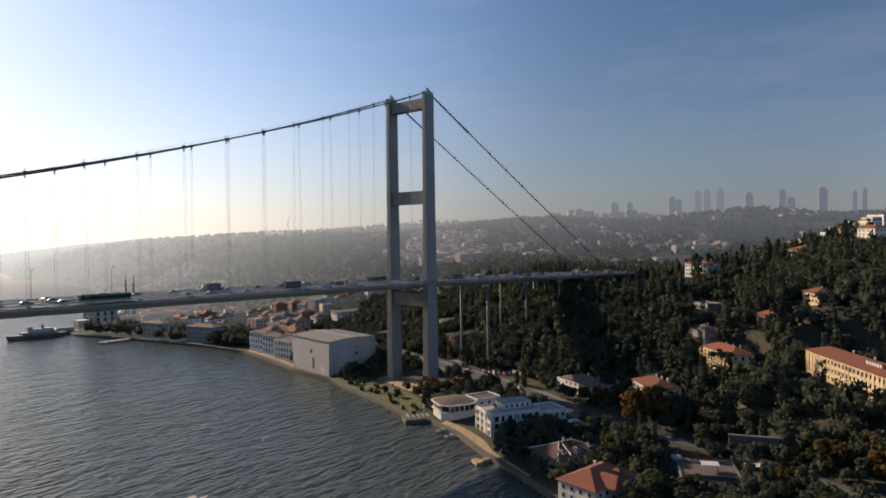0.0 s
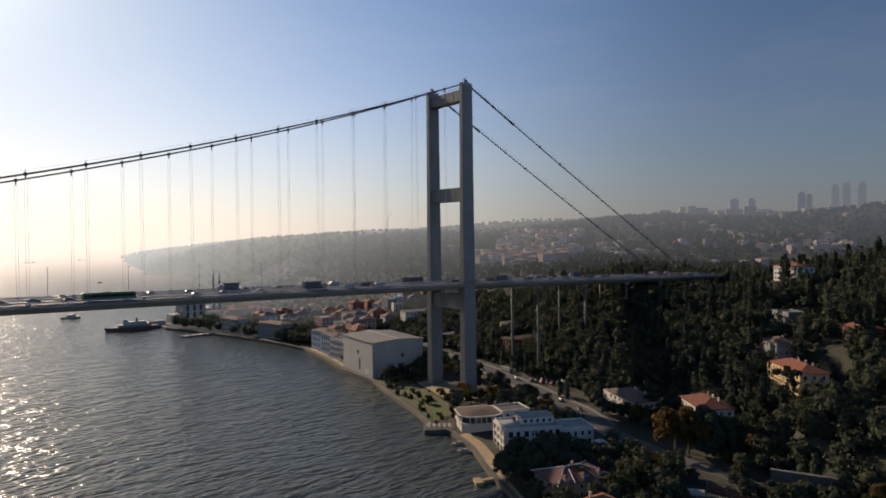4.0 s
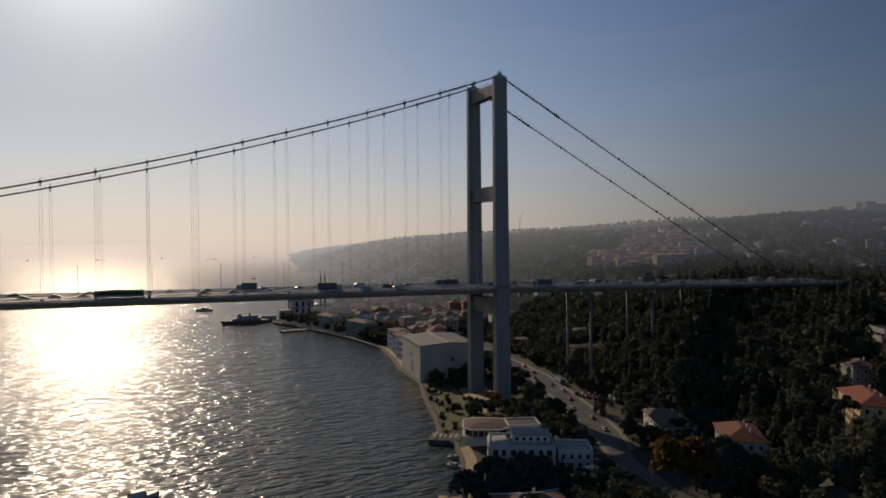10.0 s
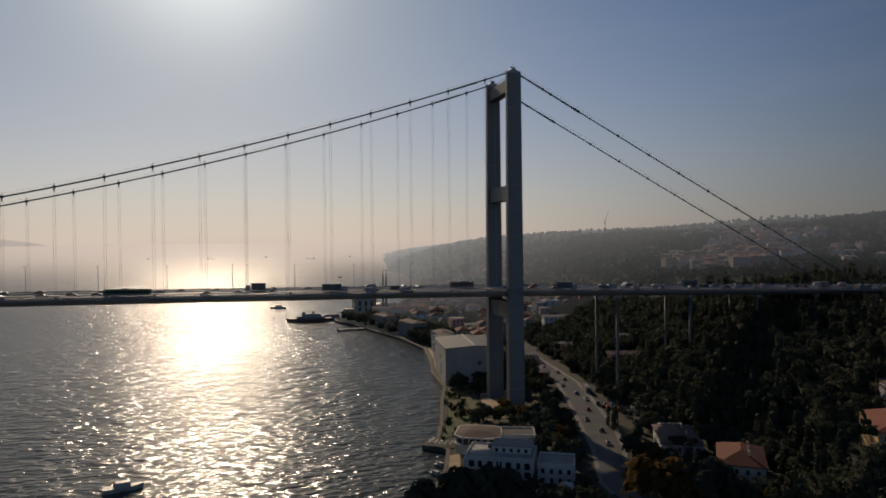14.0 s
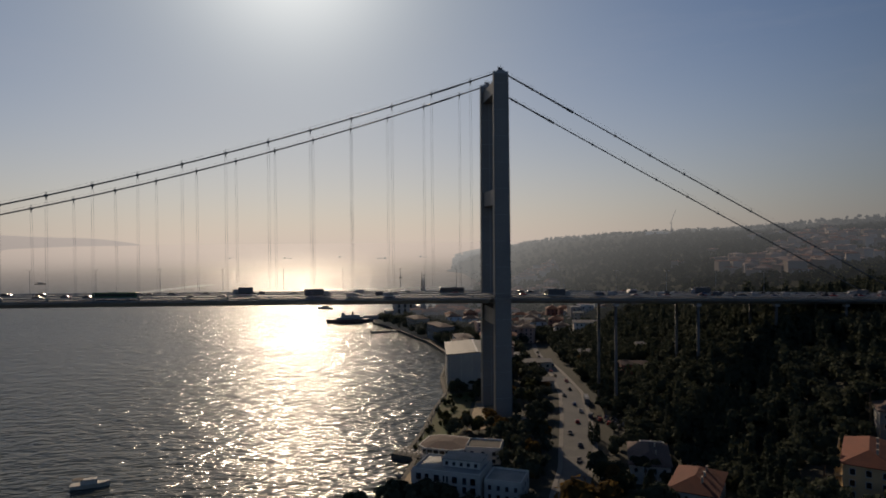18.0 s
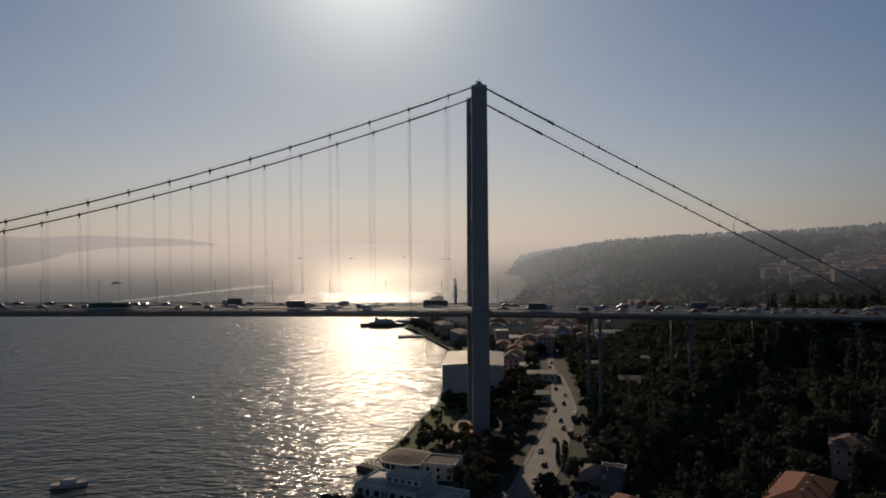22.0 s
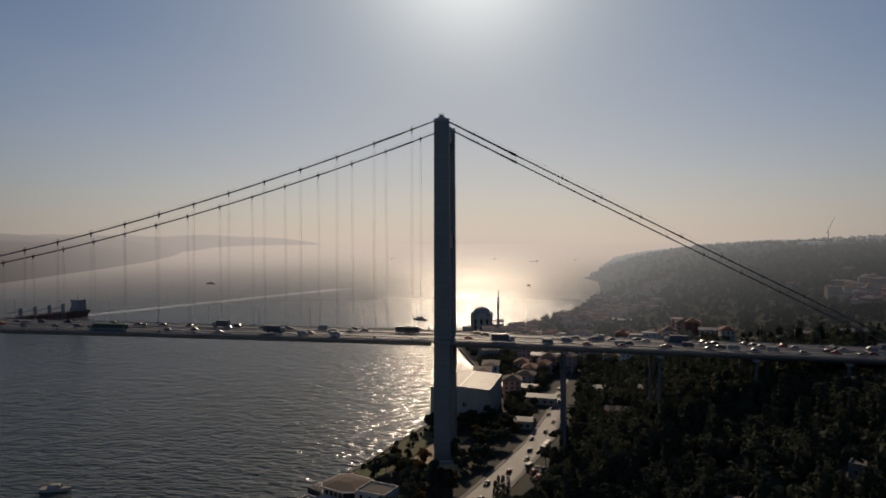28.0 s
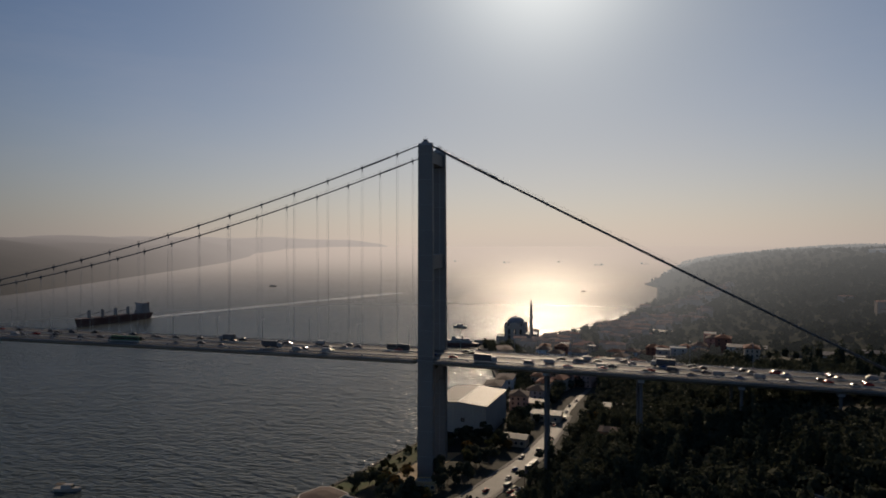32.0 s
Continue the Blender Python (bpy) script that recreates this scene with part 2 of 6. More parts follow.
def water_material(name, far=False):
    m = bpy.data.materials.new(name)
    m.use_nodes = True
    nt = m.node_tree
    bsdf = nt.nodes["Principled BSDF"]
    co = node(nt, "ShaderNodeTexCoord")
    heights = []
    for size, turn, squeeze, gain in ((0.05, 0.35, 2.0, 0.6), (0.14, -0.25, 2.2, 1.2), (0.35, 0.3, 2.3, 1.05), (0.78, -0.1, 2.3, 0.6), (1.7, 0.15, 2.0, 0.06)):
        mp = node(nt, "ShaderNodeMapping")
        mp.inputs["Rotation"].default_value = (0, 0, turn)
        mp.inputs["Scale"].default_value = (size / squeeze, size, size)
        link(nt, co.outputs["Object"], mp.inputs[0])
        n = node(nt, "ShaderNodeTexNoise")
        n.inputs["Scale"].default_value, n.inputs["Detail"].default_value, n.inputs["Roughness"].default_value = 1.0, 0.6, 0.5
        link(nt, mp.outputs[0], n.inputs["Vector"])
        heights.append(maths(nt, "MULTIPLY", n.outputs["Fac"], gain))
    total = heights[0]
    for h in heights[1:]:
        total = maths(nt, "ADD", total, h)
    # calm lanes and wind patches
    patch = node(nt, "ShaderNodeTexNoise")
    patch.inputs["Scale"].default_value, patch.inputs["Detail"].default_value = 0.006, 3.0
    link(nt, co.outputs["Object"], patch.inputs["Vector"])
    wind = node(nt, "ShaderNodeMapRange")
    wind.inputs["From Min"].default_value, wind.inputs["From Max"].default_value, wind.inputs["To Min"].default_value, wind.inputs["To Max"].default_value = 0.35, 0.65, 0.75, 1.15
    link(nt, patch.outputs["Fac"], wind.inputs["Value"])
    relief = node(nt, "ShaderNodeBump")
    relief.inputs["Strength"].default_value = 1.0
    relief.inputs["Distance"].default_value = 1.2
    link(nt, maths(nt, "MULTIPLY", total, wind.outputs[0]), relief.inputs["Height"])
    link(nt, relief.outputs[0], bsdf.inputs["Normal"])
    link(nt, mix(nt, patch.outputs["Fac"], (0.038, 0.047, 0.045), (0.052, 0.062, 0.058)), bsdf.inputs["Base Color"])
    bsdf.inputs["IOR"].default_value = 1.33
    # short waves too small to tell apart far out widen the gloss
    reach = node(nt, "ShaderNodeVectorMath", operation="LENGTH")
    link(nt, co.outputs["Object"], reach.inputs[0])
    spread = node(nt, "ShaderNodeMapRange")
    spread.inputs["From Min"].default_value, spread.inputs["From Max"].default_value, spread.inputs["To Min"].default_value, spread.inputs["To Max"].default_value = 200.0, 2000.0, 0.20, 0.40
    link(nt, reach.outputs["Value"], spread.inputs["Value"])
    link(nt, spread.outputs[0], bsdf.inputs["Roughness"])
    # reflection strength falls with distance, set to hold down the far sun glint
    shine = node(nt, "ShaderNodeMapRange")
    shine.inputs["From Min"].default_value, shine.inputs["From Max"].default_value, shine.inputs["To Min"].default_value, shine.inputs["To Max"].default_value = 220.0, 950.0, 0.25, 0.06
    link(nt, reach.outputs["Value"], shine.inputs["Value"])
    link(nt, shine.outputs[0], bsdf.inputs["Specular IOR Level"])
    # pinkish tint put into the reflection to colour the sun glint
    bsdf.inputs["Specular Tint"].default_value = (0.86, 0.81, 0.95, 1.0)
    # far water gets the horizon haze painted on as emission
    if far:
        haze_glow(nt, bsdf, 850.0, 1700.0)
    return m


WATER, WATER_FAR = water_material("sea_water"), water_material("distant_sea_water", True)
STEEL = paint("grey_painted_steel", (0.158, 0.153, 0.144), 0.6, 0.0, (0.116, 0.113, 0.107), 0.06, 0.6, 0.08, 0.05, 1.5)
GIRDER = paint("grey_girder_paint", (0.24, 0.255, 0.27), 0.6, 0.0, (0.17, 0.17, 0.17), 0.08, 0.6, 0.12)
CABLE = paint("dark_cable_sheath", (0.07, 0.075, 0.08), 0.6, 0.0, None, 0.3, 0.3)
ROPE = paint("grey_wire_rope", (0.34, 0.34, 0.33), 0.6, 0.2)
ASPHALT = paint("worn_asphalt", (0.095, 0.09, 0.083), 0.62, 0.0, (0.05, 0.05, 0.05), 0.15, 0.6, 0.2, 0.1, 4.0, 0.0, 0.12)
LINE = paint("road_marking_white", (0.55, 0.55, 0.52), 0.7)
QUAYSTONE = paint("stained_quay_stone", (0.085, 0.075, 0.06), 0.9, 0.0, (0.05, 0.046, 0.04), 0.3, 0.8, 0.25, 0.2, 2.5)
CONCRETE = paint("weathered_concrete", (0.15, 0.14, 0.125), 0.85, 0.0, (0.12, 0.11, 0.10), 0.25, 0.7, 0.15, 0.2, 3.0)
PAVING = paint("sandy_paving", (0.30, 0.22, 0.12), 0.85, 0.0, (0.19, 0.145, 0.09), 0.2, 0.7, 0.2, 0.1, 2.0)
GRASS = paint("dry_lawn", (0.055, 0.075, 0.02), 0.95, 0.0, (0.085, 0.07, 0.03), 0.12, 0.9, 0.35, 0.3, 3.0)
EARTH = paint("undergrowth_soil", (0.026, 0.028, 0.018), 0.95, 0.0, (0.04, 0.036, 0.025), 0.04, 0.9, 0.4, 0.4, 1.2)


# hillside colour with a painted haze glow mixed in
HAZE_PAINTED_HILL = haze_painted("distant_hillside", (0.035, 0.04, 0.028), (0.07, 0.065, 0.045))

# ---- mesh helpers ----


class Geo:
    """Vertices and faces gathered for one mesh."""

    def __init__(self):
        self.v, self.f = [], []

    def add(self, verts, faces):
        k = len(self.v)
        self.v += [tuple(p) for p in verts]
        self.f += [tuple(i + k for i in f) for f in faces]
        return self

    def box(self, x, y, z, sx, sy, sz, turn=0.0, taper=1.0):
        """Centre of the base, sizes, turn in degrees; taper shrinks the top."""
        c, s = math.cos(radians(turn)), math.sin(radians(turn))
        pts = []
        for h, k in ((0, 1.0), (sz, taper)):
            for a, b in ((-1, -1), (1, -1), (1, 1), (-1, 1)):
                px, py = a * sx * k / 2, b * sy * k / 2
                pts.append((x + px * c - py * s, y + px * s + py * c, z + h))
        return self.add(pts, [(3, 2, 1, 0), (4, 5, 6, 7), (0, 1, 5, 4), (1, 2, 6, 5), (2, 3, 7, 6), (3, 0, 4, 7)])

    def rod(self, a, b, r, n=6, r2=None):
        a, b = Vector(a), Vector(b)
        d = (b - a).normalized()
        u = d.orthogonal().normalized()
        w = d.cross(u)
        r2 = r if r2 is None else r2
        pts = [a + (u * math.cos(i * math.tau / n) + w * math.sin(i * math.tau / n)) * r for i in range(n)]
        pts += [b + (u * math.cos(i * math.tau / n) + w * math.sin(i * math.tau / n)) * r2 for i in range(n)]
        return self.add(pts, [(i, (i + 1) % n, n + (i + 1) % n, n + i) for i in range(n)] + [tuple(range(n - 1, -1, -1)), tuple(range(n, 2 * n))])

    def sweep(self, section, stations):
        """A closed section of (y, z) carried along stations of (x, y, z)."""
        n, k = len(section), len(stations)
        pts = [(x, y + sy, z + sz) for x, y, z in stations for sy, sz in section]
        faces = [(i * n + j, i * n + (j + 1) % n, (i + 1) * n + (j + 1) % n, (i + 1) * n + j) for i in range(k - 1) for j in range(n)]
        return self.add(pts, faces + [tuple(range(n - 1, -1, -1)), tuple((k - 1) * n + j for j in range(n))])

    def lathe(self, x, y, z, profile, n=12):
        """A profile of (radius, height) turned round the vertical through x, y."""
        pts = [(x + r * math.cos(i * math.tau / n), y + r * math.sin(i * math.tau / n), z + h) for r, h in profile for i in range(n)]
        faces = [(j * n + i, j * n + (i + 1) % n, (j + 1) * n + (i + 1) % n, (j + 1) * n + i) for j in range(len(profile) - 1) for i in range(n)]
        return self.add(pts, faces + [tuple(range(n - 1, -1, -1)), tuple((len(profile) - 1) * n + i for i in range(n))])

    def hip(self, x, y, z, sx, sy, rise, turn=0.0, over=0.6, thick=0.25, ridge=None):
        """A hipped roof with overhanging, thick eaves; ridge 1 gives gables."""
        c, s = math.cos(radians(turn)), math.sin(radians(turn))
        hx, hy = sx / 2 + over, sy / 2 + over
        if sx >= sy:
            rl = (hx - hy) if ridge is None else hx * ridge
            top = [(-rl, 0), (rl, 0)]
        else:
            rl = (hy - hx) if ridge is None else hy * ridge
            top = [(0, -rl), (0, rl)]
        low = [(-hx, -hy), (hx, -hy), (hx, hy), (-hx, hy)]
        pts = [(px, py, 0) for px, py in low] + [(px, py, thick) for px, py in low] + [(px, py, rise + thick) for px, py in top]
        pts = [(x + px * c - py * s, y + px * s + py * c, z + h) for px, py, h in pts]
        faces = [(3, 2, 1, 0), (0, 1, 5, 4), (1, 2, 6, 5), (2, 3, 7, 6), (3, 0, 4, 7)]
        faces += [(4, 5, 9, 8), (5, 6, 9), (6, 7, 8, 9), (7, 4, 8)] if sx >= sy else [(4, 5, 8), (5, 6, 9, 8), (6, 7, 9), (7, 4, 8, 9)]
        return self.add(pts, faces)

    def mesh(self, name, material, smooth=False):
        me = bpy.data.meshes.new(name)
        me.from_pydata(self.v, [], self.f)
        if material:
            me.materials.append(material)
        if smooth:
            me.polygons.foreach_set("use_smooth", [True] * len(me.polygons))
        me.update()
        return me


def part(name, geo, material, parent, label="", smooth=False):
    """One mesh object under a thing or a part."""
    ob = new(name, geo.mesh(name, material, smooth) if isinstance(geo, Geo) else geo)
    ob.parent = parent
    if label:
        tagged(ob, label)
    return ob


def structure(name, geo, material, label, category, smooth=False):
    return tagged(new(name, geo.mesh(name, material, smooth)), label, category, "", "structure")


def thing(name, label, category, group="", at=None):
    ob = new(name)
    if at is not None:
        ob.matrix_basis = at
    return tagged(ob, label, category, group)


# ---- land and water ----
COAST = [(-900, -420), (-320, -185), (-200, -112), (-141, -84), (-117, -72.8), (-100, -65.6), (-78, -53.5), (-56, -46), (-43, -47), (-18, -38), (21, -27), (50, -17), (93, -13), (130, -4), (178, 4), (230, -1), (300, -18), (340, -28), (374, -41), (408, -38), (432, -26), (452, 20), (500, 48), (600, 95), (690, 122), (820, 157), (1000, 200), (1340, 234), (1430, 217), (1480, 214), (1570, 246), (2120, 339), (2900, 474), (4600, 800)]


def table(rows, v):
    for (a, p), (b, q) in zip(rows, rows[1:]):
        if v <= b:
            return p + (q - p) * max(0.0, v - a) / (b - a)
    return rows[-1][1]


def coast(y):
    return table(COAST, y)


FOOT = [(-320, -60), (-215, -28), (-165, 8), (-130, 41), (-60, 47), (0, 62), (100, 84), (300, 120), (600, 180), (820, 190), (1000, 208), (1340, 236), (1480, 218), (1570, 250), (2000, 335), (4600, 830)]
CREST = [(-320, 38), (-230, 82), (-170, 94), (-120, 76), (-85, 58), (-60, 45), (0, 43), (100, 43), (300, 62), (600, 94), (1000, 110), (1600, 90), (2400, 84), (4600, 70)]
STEEP = [(-320, 0.5), (-215, 0.5), (-130, 0.58), (-60, 0.7), (0, 0.9), (100, 0.6), (300, 0.33), (700, 0.42), (1000, 0.56), (1250, 0.6), (1500, 0.6), (2200, 0.3), (4600, 0.1)]


# levelled building plots: x, y, radius, height
PADS = [(48, -207, 40, 20.8), (69, -148, 21, 18.0), (30, -128, 18, 8.5), (26, -90, 16, 4.4), (118, -178, 14, 47.6), (106, -160, 12, 35.6), (207, -88, 18, 54.3)]


def height(x, y):
    """The slope with its plots levelled."""
    z = slope_height(x, y)
    for px, py, r, pz in PADS:
        d = math.hypot(x - px, y - py) / r
        if d < 1.5 and x > coast(y):
            k = 1.0 if d < 0.8 else (1.5 - d) / 0.7
            z += (pz - z) * k * k * (3 - 2 * k)
    return z


def slope_height(x, y):
    """Ground height: a flat shore strip, then the wooded slope."""
    s = x - coast(y)
    if s < 0:
        return -5.0
    z = 1.5 + min(s / 40.0, 1.0) * 2.5
    d = x - table(FOOT, y)
    if d > 0:
        cap = table(CREST, y)
        ease = d * d / (d + 14.0)
        z += cap * (1 - math.exp(-table(STEEP, y) * ease / cap))
        z += 2.5 * noise.noise((x * 0.012, y * 0.012, 0.3)) * min(d / 60.0, 1.0)
        if x > 500 and y < 900:
            k = min((x - 500) / 800.0, 1.0) * min((900 - y) / 300.0, 1.0)
            z += 36 * k * k * (3 - 2 * k)
        if x > 900 and y < 500:
            k = min((x - 900) / 600.0, 1.0) * min((500 - y) / 300.0, 1.0)
            z += 46 * k * k * (3 - 2 * k)
        if d > 300:
            z += 22 * noise.noise((x * 0.0022, y * 0.0022, 5.0)) * min((d - 300) / 300.0, 1.0)
    return z


def grid_steps(marks):
    out = []
    for (a, step), (b, _) in zip(marks, marks[1:]):
        n = max(1, round((b - a) / step))
        out += [a + (b - a) * i / n for i in range(n)]
    return out + [marks[-1][0]]


ground = Geo()
ys = grid_steps([(-900, 60), (-320, 10), (-200, 5), (120, 6), (460, 12), (800, 30), (1600, 80), (4600, 80)])
ss = grid_steps([(-60, 59.9), (-0.1, 0.1), (0, 2), (4, 5), (200, 6), (320, 14), (700, 40), (1600, 120), (4300, 120)])
rows_n = len(ss)
verts = [(coast(y) + s, y, height(coast(y) + s, y)) for y in ys for s in ss]
faces = [(j * rows_n + i, j * rows_n + i + 1, (j + 1) * rows_n + i + 1, (j + 1) * rows_n + i) for j in range(len(ys) - 1) for i in range(rows_n - 1)]


def is_distant(x, y):
    return math.hypot(x + 70, y + 300) > 560


far_faces = [f for f in faces if is_distant(*verts[f[0]][:2])]
near_faces = [f for f in faces if not is_distant(*verts[f[0]][:2])]
ground.add(verts, near_faces)
hills = Geo().add(verts, far_faces)
structure("distant_hills", hills, HAZE_PAINTED_HILL, "wooded hills with painted-in haze rising behind the town", "backdrop", True)
structure("ground", ground, EARTH, "dark earth and scrub of the wooded shore slope", "ground", True)

sea = Geo()
rings = [0, 120, 300, 700, 1000, 1500, 2600, 3200, 3800, 4300, 4750]
rise = [0, 0, 0, 0, 0, 0, 0, 4, 18, 40, 68]
n = 96
sea.add([(-60 + r * math.cos(i * math.tau / n), -120 + r * math.sin(i * math.tau / n), h) for r, h in zip(rings[1:], rise[1:]) for i in range(n)] + [(-60, -120, 0)],
        [(j * n + i, (j + 1) * n + i, (j + 1) * n + (i + 1) % n, j * n + (i + 1) % n) for j in range(len(rings) - 2) for i in range(n)] + [(i, (i + 1) % n, (len(rings) - 1) * n) for i in range(n)])
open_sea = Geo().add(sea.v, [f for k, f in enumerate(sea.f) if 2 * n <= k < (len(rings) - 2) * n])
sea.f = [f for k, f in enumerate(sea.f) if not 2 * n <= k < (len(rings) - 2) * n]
structure("distant_water", open_sea, WATER_FAR, "open water of the strait with haze painted in", "backdrop", True)
structure("water", sea, WATER, "grey-green strait water with short wind waves", "water", True)
COLUMN = paint("dark_column_paint", (0.10, 0.10, 0.098), 0.7, 0.0, (0.07, 0.07, 0.068), 0.2, 0.6, 0.1)

# ---- the suspension bridge ----
HALF, HANG0, PITCH, TOP = 13.95, 14.1, 17.905, 163.6
SPAN = 1074.0


def deck_z(x):
    """Road surface along the bridge."""
    if x > 0:
        return 60.2 - 0.0265 * x
    u = (x + SPAN / 2) / (SPAN / 2)
    return 60.2 + 4.6 * (1 - u * u)


def cable_z(x):
    """Main cable between the towers, backstay behind."""
    if x >= 0:
        return TOP - 0.5232 * x + 0.00007 * x * x
    return TOP + 0.3594 * x + 0.000334 * x * x


bridge = thing("suspension_bridge", "grey steel suspension bridge with box towers and vertical hangers", "bridge")


def tower_leg(x0, y0, base):
    g = Geo()
    levels = [(base, 7.9, 4.6), (40, 7.7, 4.1), (100, 7.4, 3.1), (TOP - 1.2, 7.0, 2.4)]
    ring = ((-1, -0.82), (-0.93, -1), (0.93, -1), (1, -0.82), (1, 0.82), (0.93, 1), (-0.93, 1), (-1, 0.82))
    pts = [(x0 + sx * a / 2, y0 + sy * b / 2, z) for z, a, b in levels for sx, sy in ring]
    return g.add(pts, [(8 * j + i, 8 * j + (i + 1) % 8, 8 * j + 8 + (i + 1) % 8, 8 * j + 8 + i) for j in range(3) for i in range(8)] + [(7, 6, 5, 4, 3, 2, 1, 0), tuple(range(24, 32))])


for tx in (0.0, -SPAN):
    for side in (-1, 1):
        leg = part("tower_leg", tower_leg(tx, side * HALF, 2.0), STEEL, bridge)
        for z in range(14, 160, 12):
            t = z / 162.0
            part("weld_seam", Geo().box(tx, side * HALF, z, 7.96 - 0.85 * t, 4.72 - 2.15 * t, 0.12), GIRDER, leg)
        part("corner_rib", Geo().rod((tx + 0.6, side * HALF - side * 2.15, 6), (tx + 0.6, side * HALF - side * 1.1, 160), 0.16), GIRDER, leg)
        saddle = part("cable_saddle", Geo().box(tx, side * HALF, TOP - 1.2, 6.4, 2.2, 1.0).box(tx, side * HALF, TOP - 0.2, 4.2, 1.6, 0.9, 0, 0.7), GIRDER, bridge)
        mast = Geo().box(tx, side * HALF, TOP + 0.7, 1.4, 1.2, 0.9, 0, 0.8).lathe(tx - 0.9, side * HALF, TOP + 1.2, [(0.1, 0), (0.5, 0.3), (0.55, 0.5)], 8)
        mast.rod((tx - 0.8, side * HALF, TOP), (tx - 0.9, side * HALF, TOP + 2.3), 0.1).rod((tx + 0.8, side * HALF, TOP), (tx + 1.0, side * HALF, TOP + 2.2), 0.1).rod((tx, side * HALF, TOP + 2), (tx, side * HALF, TOP + 3.0), 0.08)
        part("beacon_mast", mast, CABLE, saddle)
        part("footing", Geo().box(tx, side * HALF, -1, 13, 10, 4.4, 0, 0.96), CONCRETE, bridge)
        for s2 in (-1, 1):
            rail = Geo()
            for k in range(5):
                rail.rod((tx + s2 * 3.4, side * HALF - 1.2 + k * 0.6, TOP - 1.2), (tx + s2 * 3.4, side * HALF - 1.2 + k * 0.6, TOP - 0.1), 0.05, 4)
            rail.rod((tx + s2 * 3.4, side * HALF - 1.2, TOP - 0.1), (tx + s2 * 3.4, side * HALF + 1.2, TOP - 0.1), 0.05, 4)
            part("guard_rail", rail, CABLE, saddle)
    for z, h, d in ((154.6, 5.6, 4.6), (103.0, 7.0, 4.9), (46.8, 7.6, 5.6)):
        t = z / 162.0
        inner = HALF - (4.6 - 2.2 * t) / 2
        beam = part("cross_beam", Geo().box(tx, 0, z, d, 2 * inner + 0.02, h), STEEL, bridge)
        for yy in (-6.5, 0, 6.5):
            part("stiffener", Geo().box(tx, yy, z - 0.04, d + 0.12, 0.25, h + 0.08), GIRDER, beam)
    truss = Geo()
    for k in range(11):
        y = -11 + k * 2.2
        truss.rod((tx - 2, y, 160.2), (tx - 2, y, 161.5), 0.07, 4)
    truss.rod((tx - 2, -11, 161.5), (tx - 2, 11, 161.5), 0.07, 4)
    part("walkway_rail", truss, CABLE, bridge)

stations = [(-SPAN + 6 + i * (SPAN - 12) / 80, 0, 0) for i in range(81)]
main_st = [(x, 0, deck_z(x)) for x, _, _ in stations]
side_st = [(x, 0, deck_z(x)) for x in (-4, 20, 60, 100, 140, 180, 222, 262)]
aero = [(-16.7, -0.35), (-14.0, 0.0), (14.0, 0.0), (16.7, -0.35), (16.6, -1.0), (12.2, -3.0), (-12.2, -3.0), (-16.6, -1.0)]
part("deck_girder", Geo().sweep(aero, main_st), GIRDER, bridge, "slender aerodynamic box girder")
part("approach_girder", Geo().sweep([(-16.0, -0.3), (-14.0, 0.0), (14.0, 0.0), (16.0, -0.3), (15.8, -1.3), (12.0, -3.0), (-12.0, -3.0), (-15.8, -1.3)], side_st), GIRDER, bridge)
ASPH = [(-12.6, 0.0), (12.6, 0.0), (12.6, 0.06), (-12.6, 0.06)]
part("carriageway", Geo().sweep(ASPH, [(x, 0, deck_z(x)) for x in [-SPAN + i * 13.425 for i in range(81)]] + side_st[1:]), ASPHALT, bridge, "six lanes of worn asphalt")
for y in (-4.9, -8.4, 4.9, 8.4):
    marks = Geo()
    for x in range(-400, 258, 12):
        marks.add([(x, y - 0.09, deck_z(x) + 0.075), (x + 5, y - 0.09, deck_z(x + 5) + 0.075), (x + 5, y + 0.09, deck_z(x + 5) + 0.075), (x, y + 0.09, deck_z(x) + 0.075)], [(0, 1, 2, 3)])
    tagged(part("lane_marking", marks, LINE, bridge), kind="stuff")
for y in (-12.7, -0.4, 0.4, 12.7):
    guard = Geo()
    xs = [x for x in range(-420, 261, 10)]
    for h in (0.55, 0.85):
        guard.sweep([(-0.06, -0.12), (0.06, -0.12), (0.06, 0.12), (-0.06, 0.12)], [(x, y, deck_z(x) + h) for x in xs])
    for x in range(-420, 261, 5):
        guard.rod((x, y, deck_z(x)), (x, y, deck_z(x) + 0.9), 0.07, 4)
    part("crash_barrier", guard, ROPE, bridge, "galvanised crash barrier")
for y in (-15.9, 15.9):
    fence = Geo()
    xs = [x for x in range(-420, 261, 10)]
    for h in (0.35, 0.75, 1.25):
        fence.sweep([(-0.04, -0.04), (0.04, -0.04), (0.04, 0.04), (-0.04, 0.04)], [(x, y, deck_z(x) + h - 0.25) for x in xs])
    for x in range(-420, 261, 2):
        fence.rod((x, y, deck_z(x) - 0.3), (x, y, deck_z(x) + 1.05), 0.045, 4)
    part("parapet_rail", fence, CABLE, bridge)
    part("footway", Geo().sweep([(-1.35, 0), (1.35, 0), (1.35, 0.12), (-1.35, 0.12)], [(x, math.copysign(14.3, y), deck_z(x) - 0.02) for x in xs]), CONCRETE, bridge)
    part("fairing_nose", Geo().sweep([(-0.12, -0.2), (0.12, -0.2), (0.12, 0.2), (-0.12, 0.2)], [(x, math.copysign(16.72, y), deck_z(x) - 0.6) for x in xs]), CONCRETE, bridge)

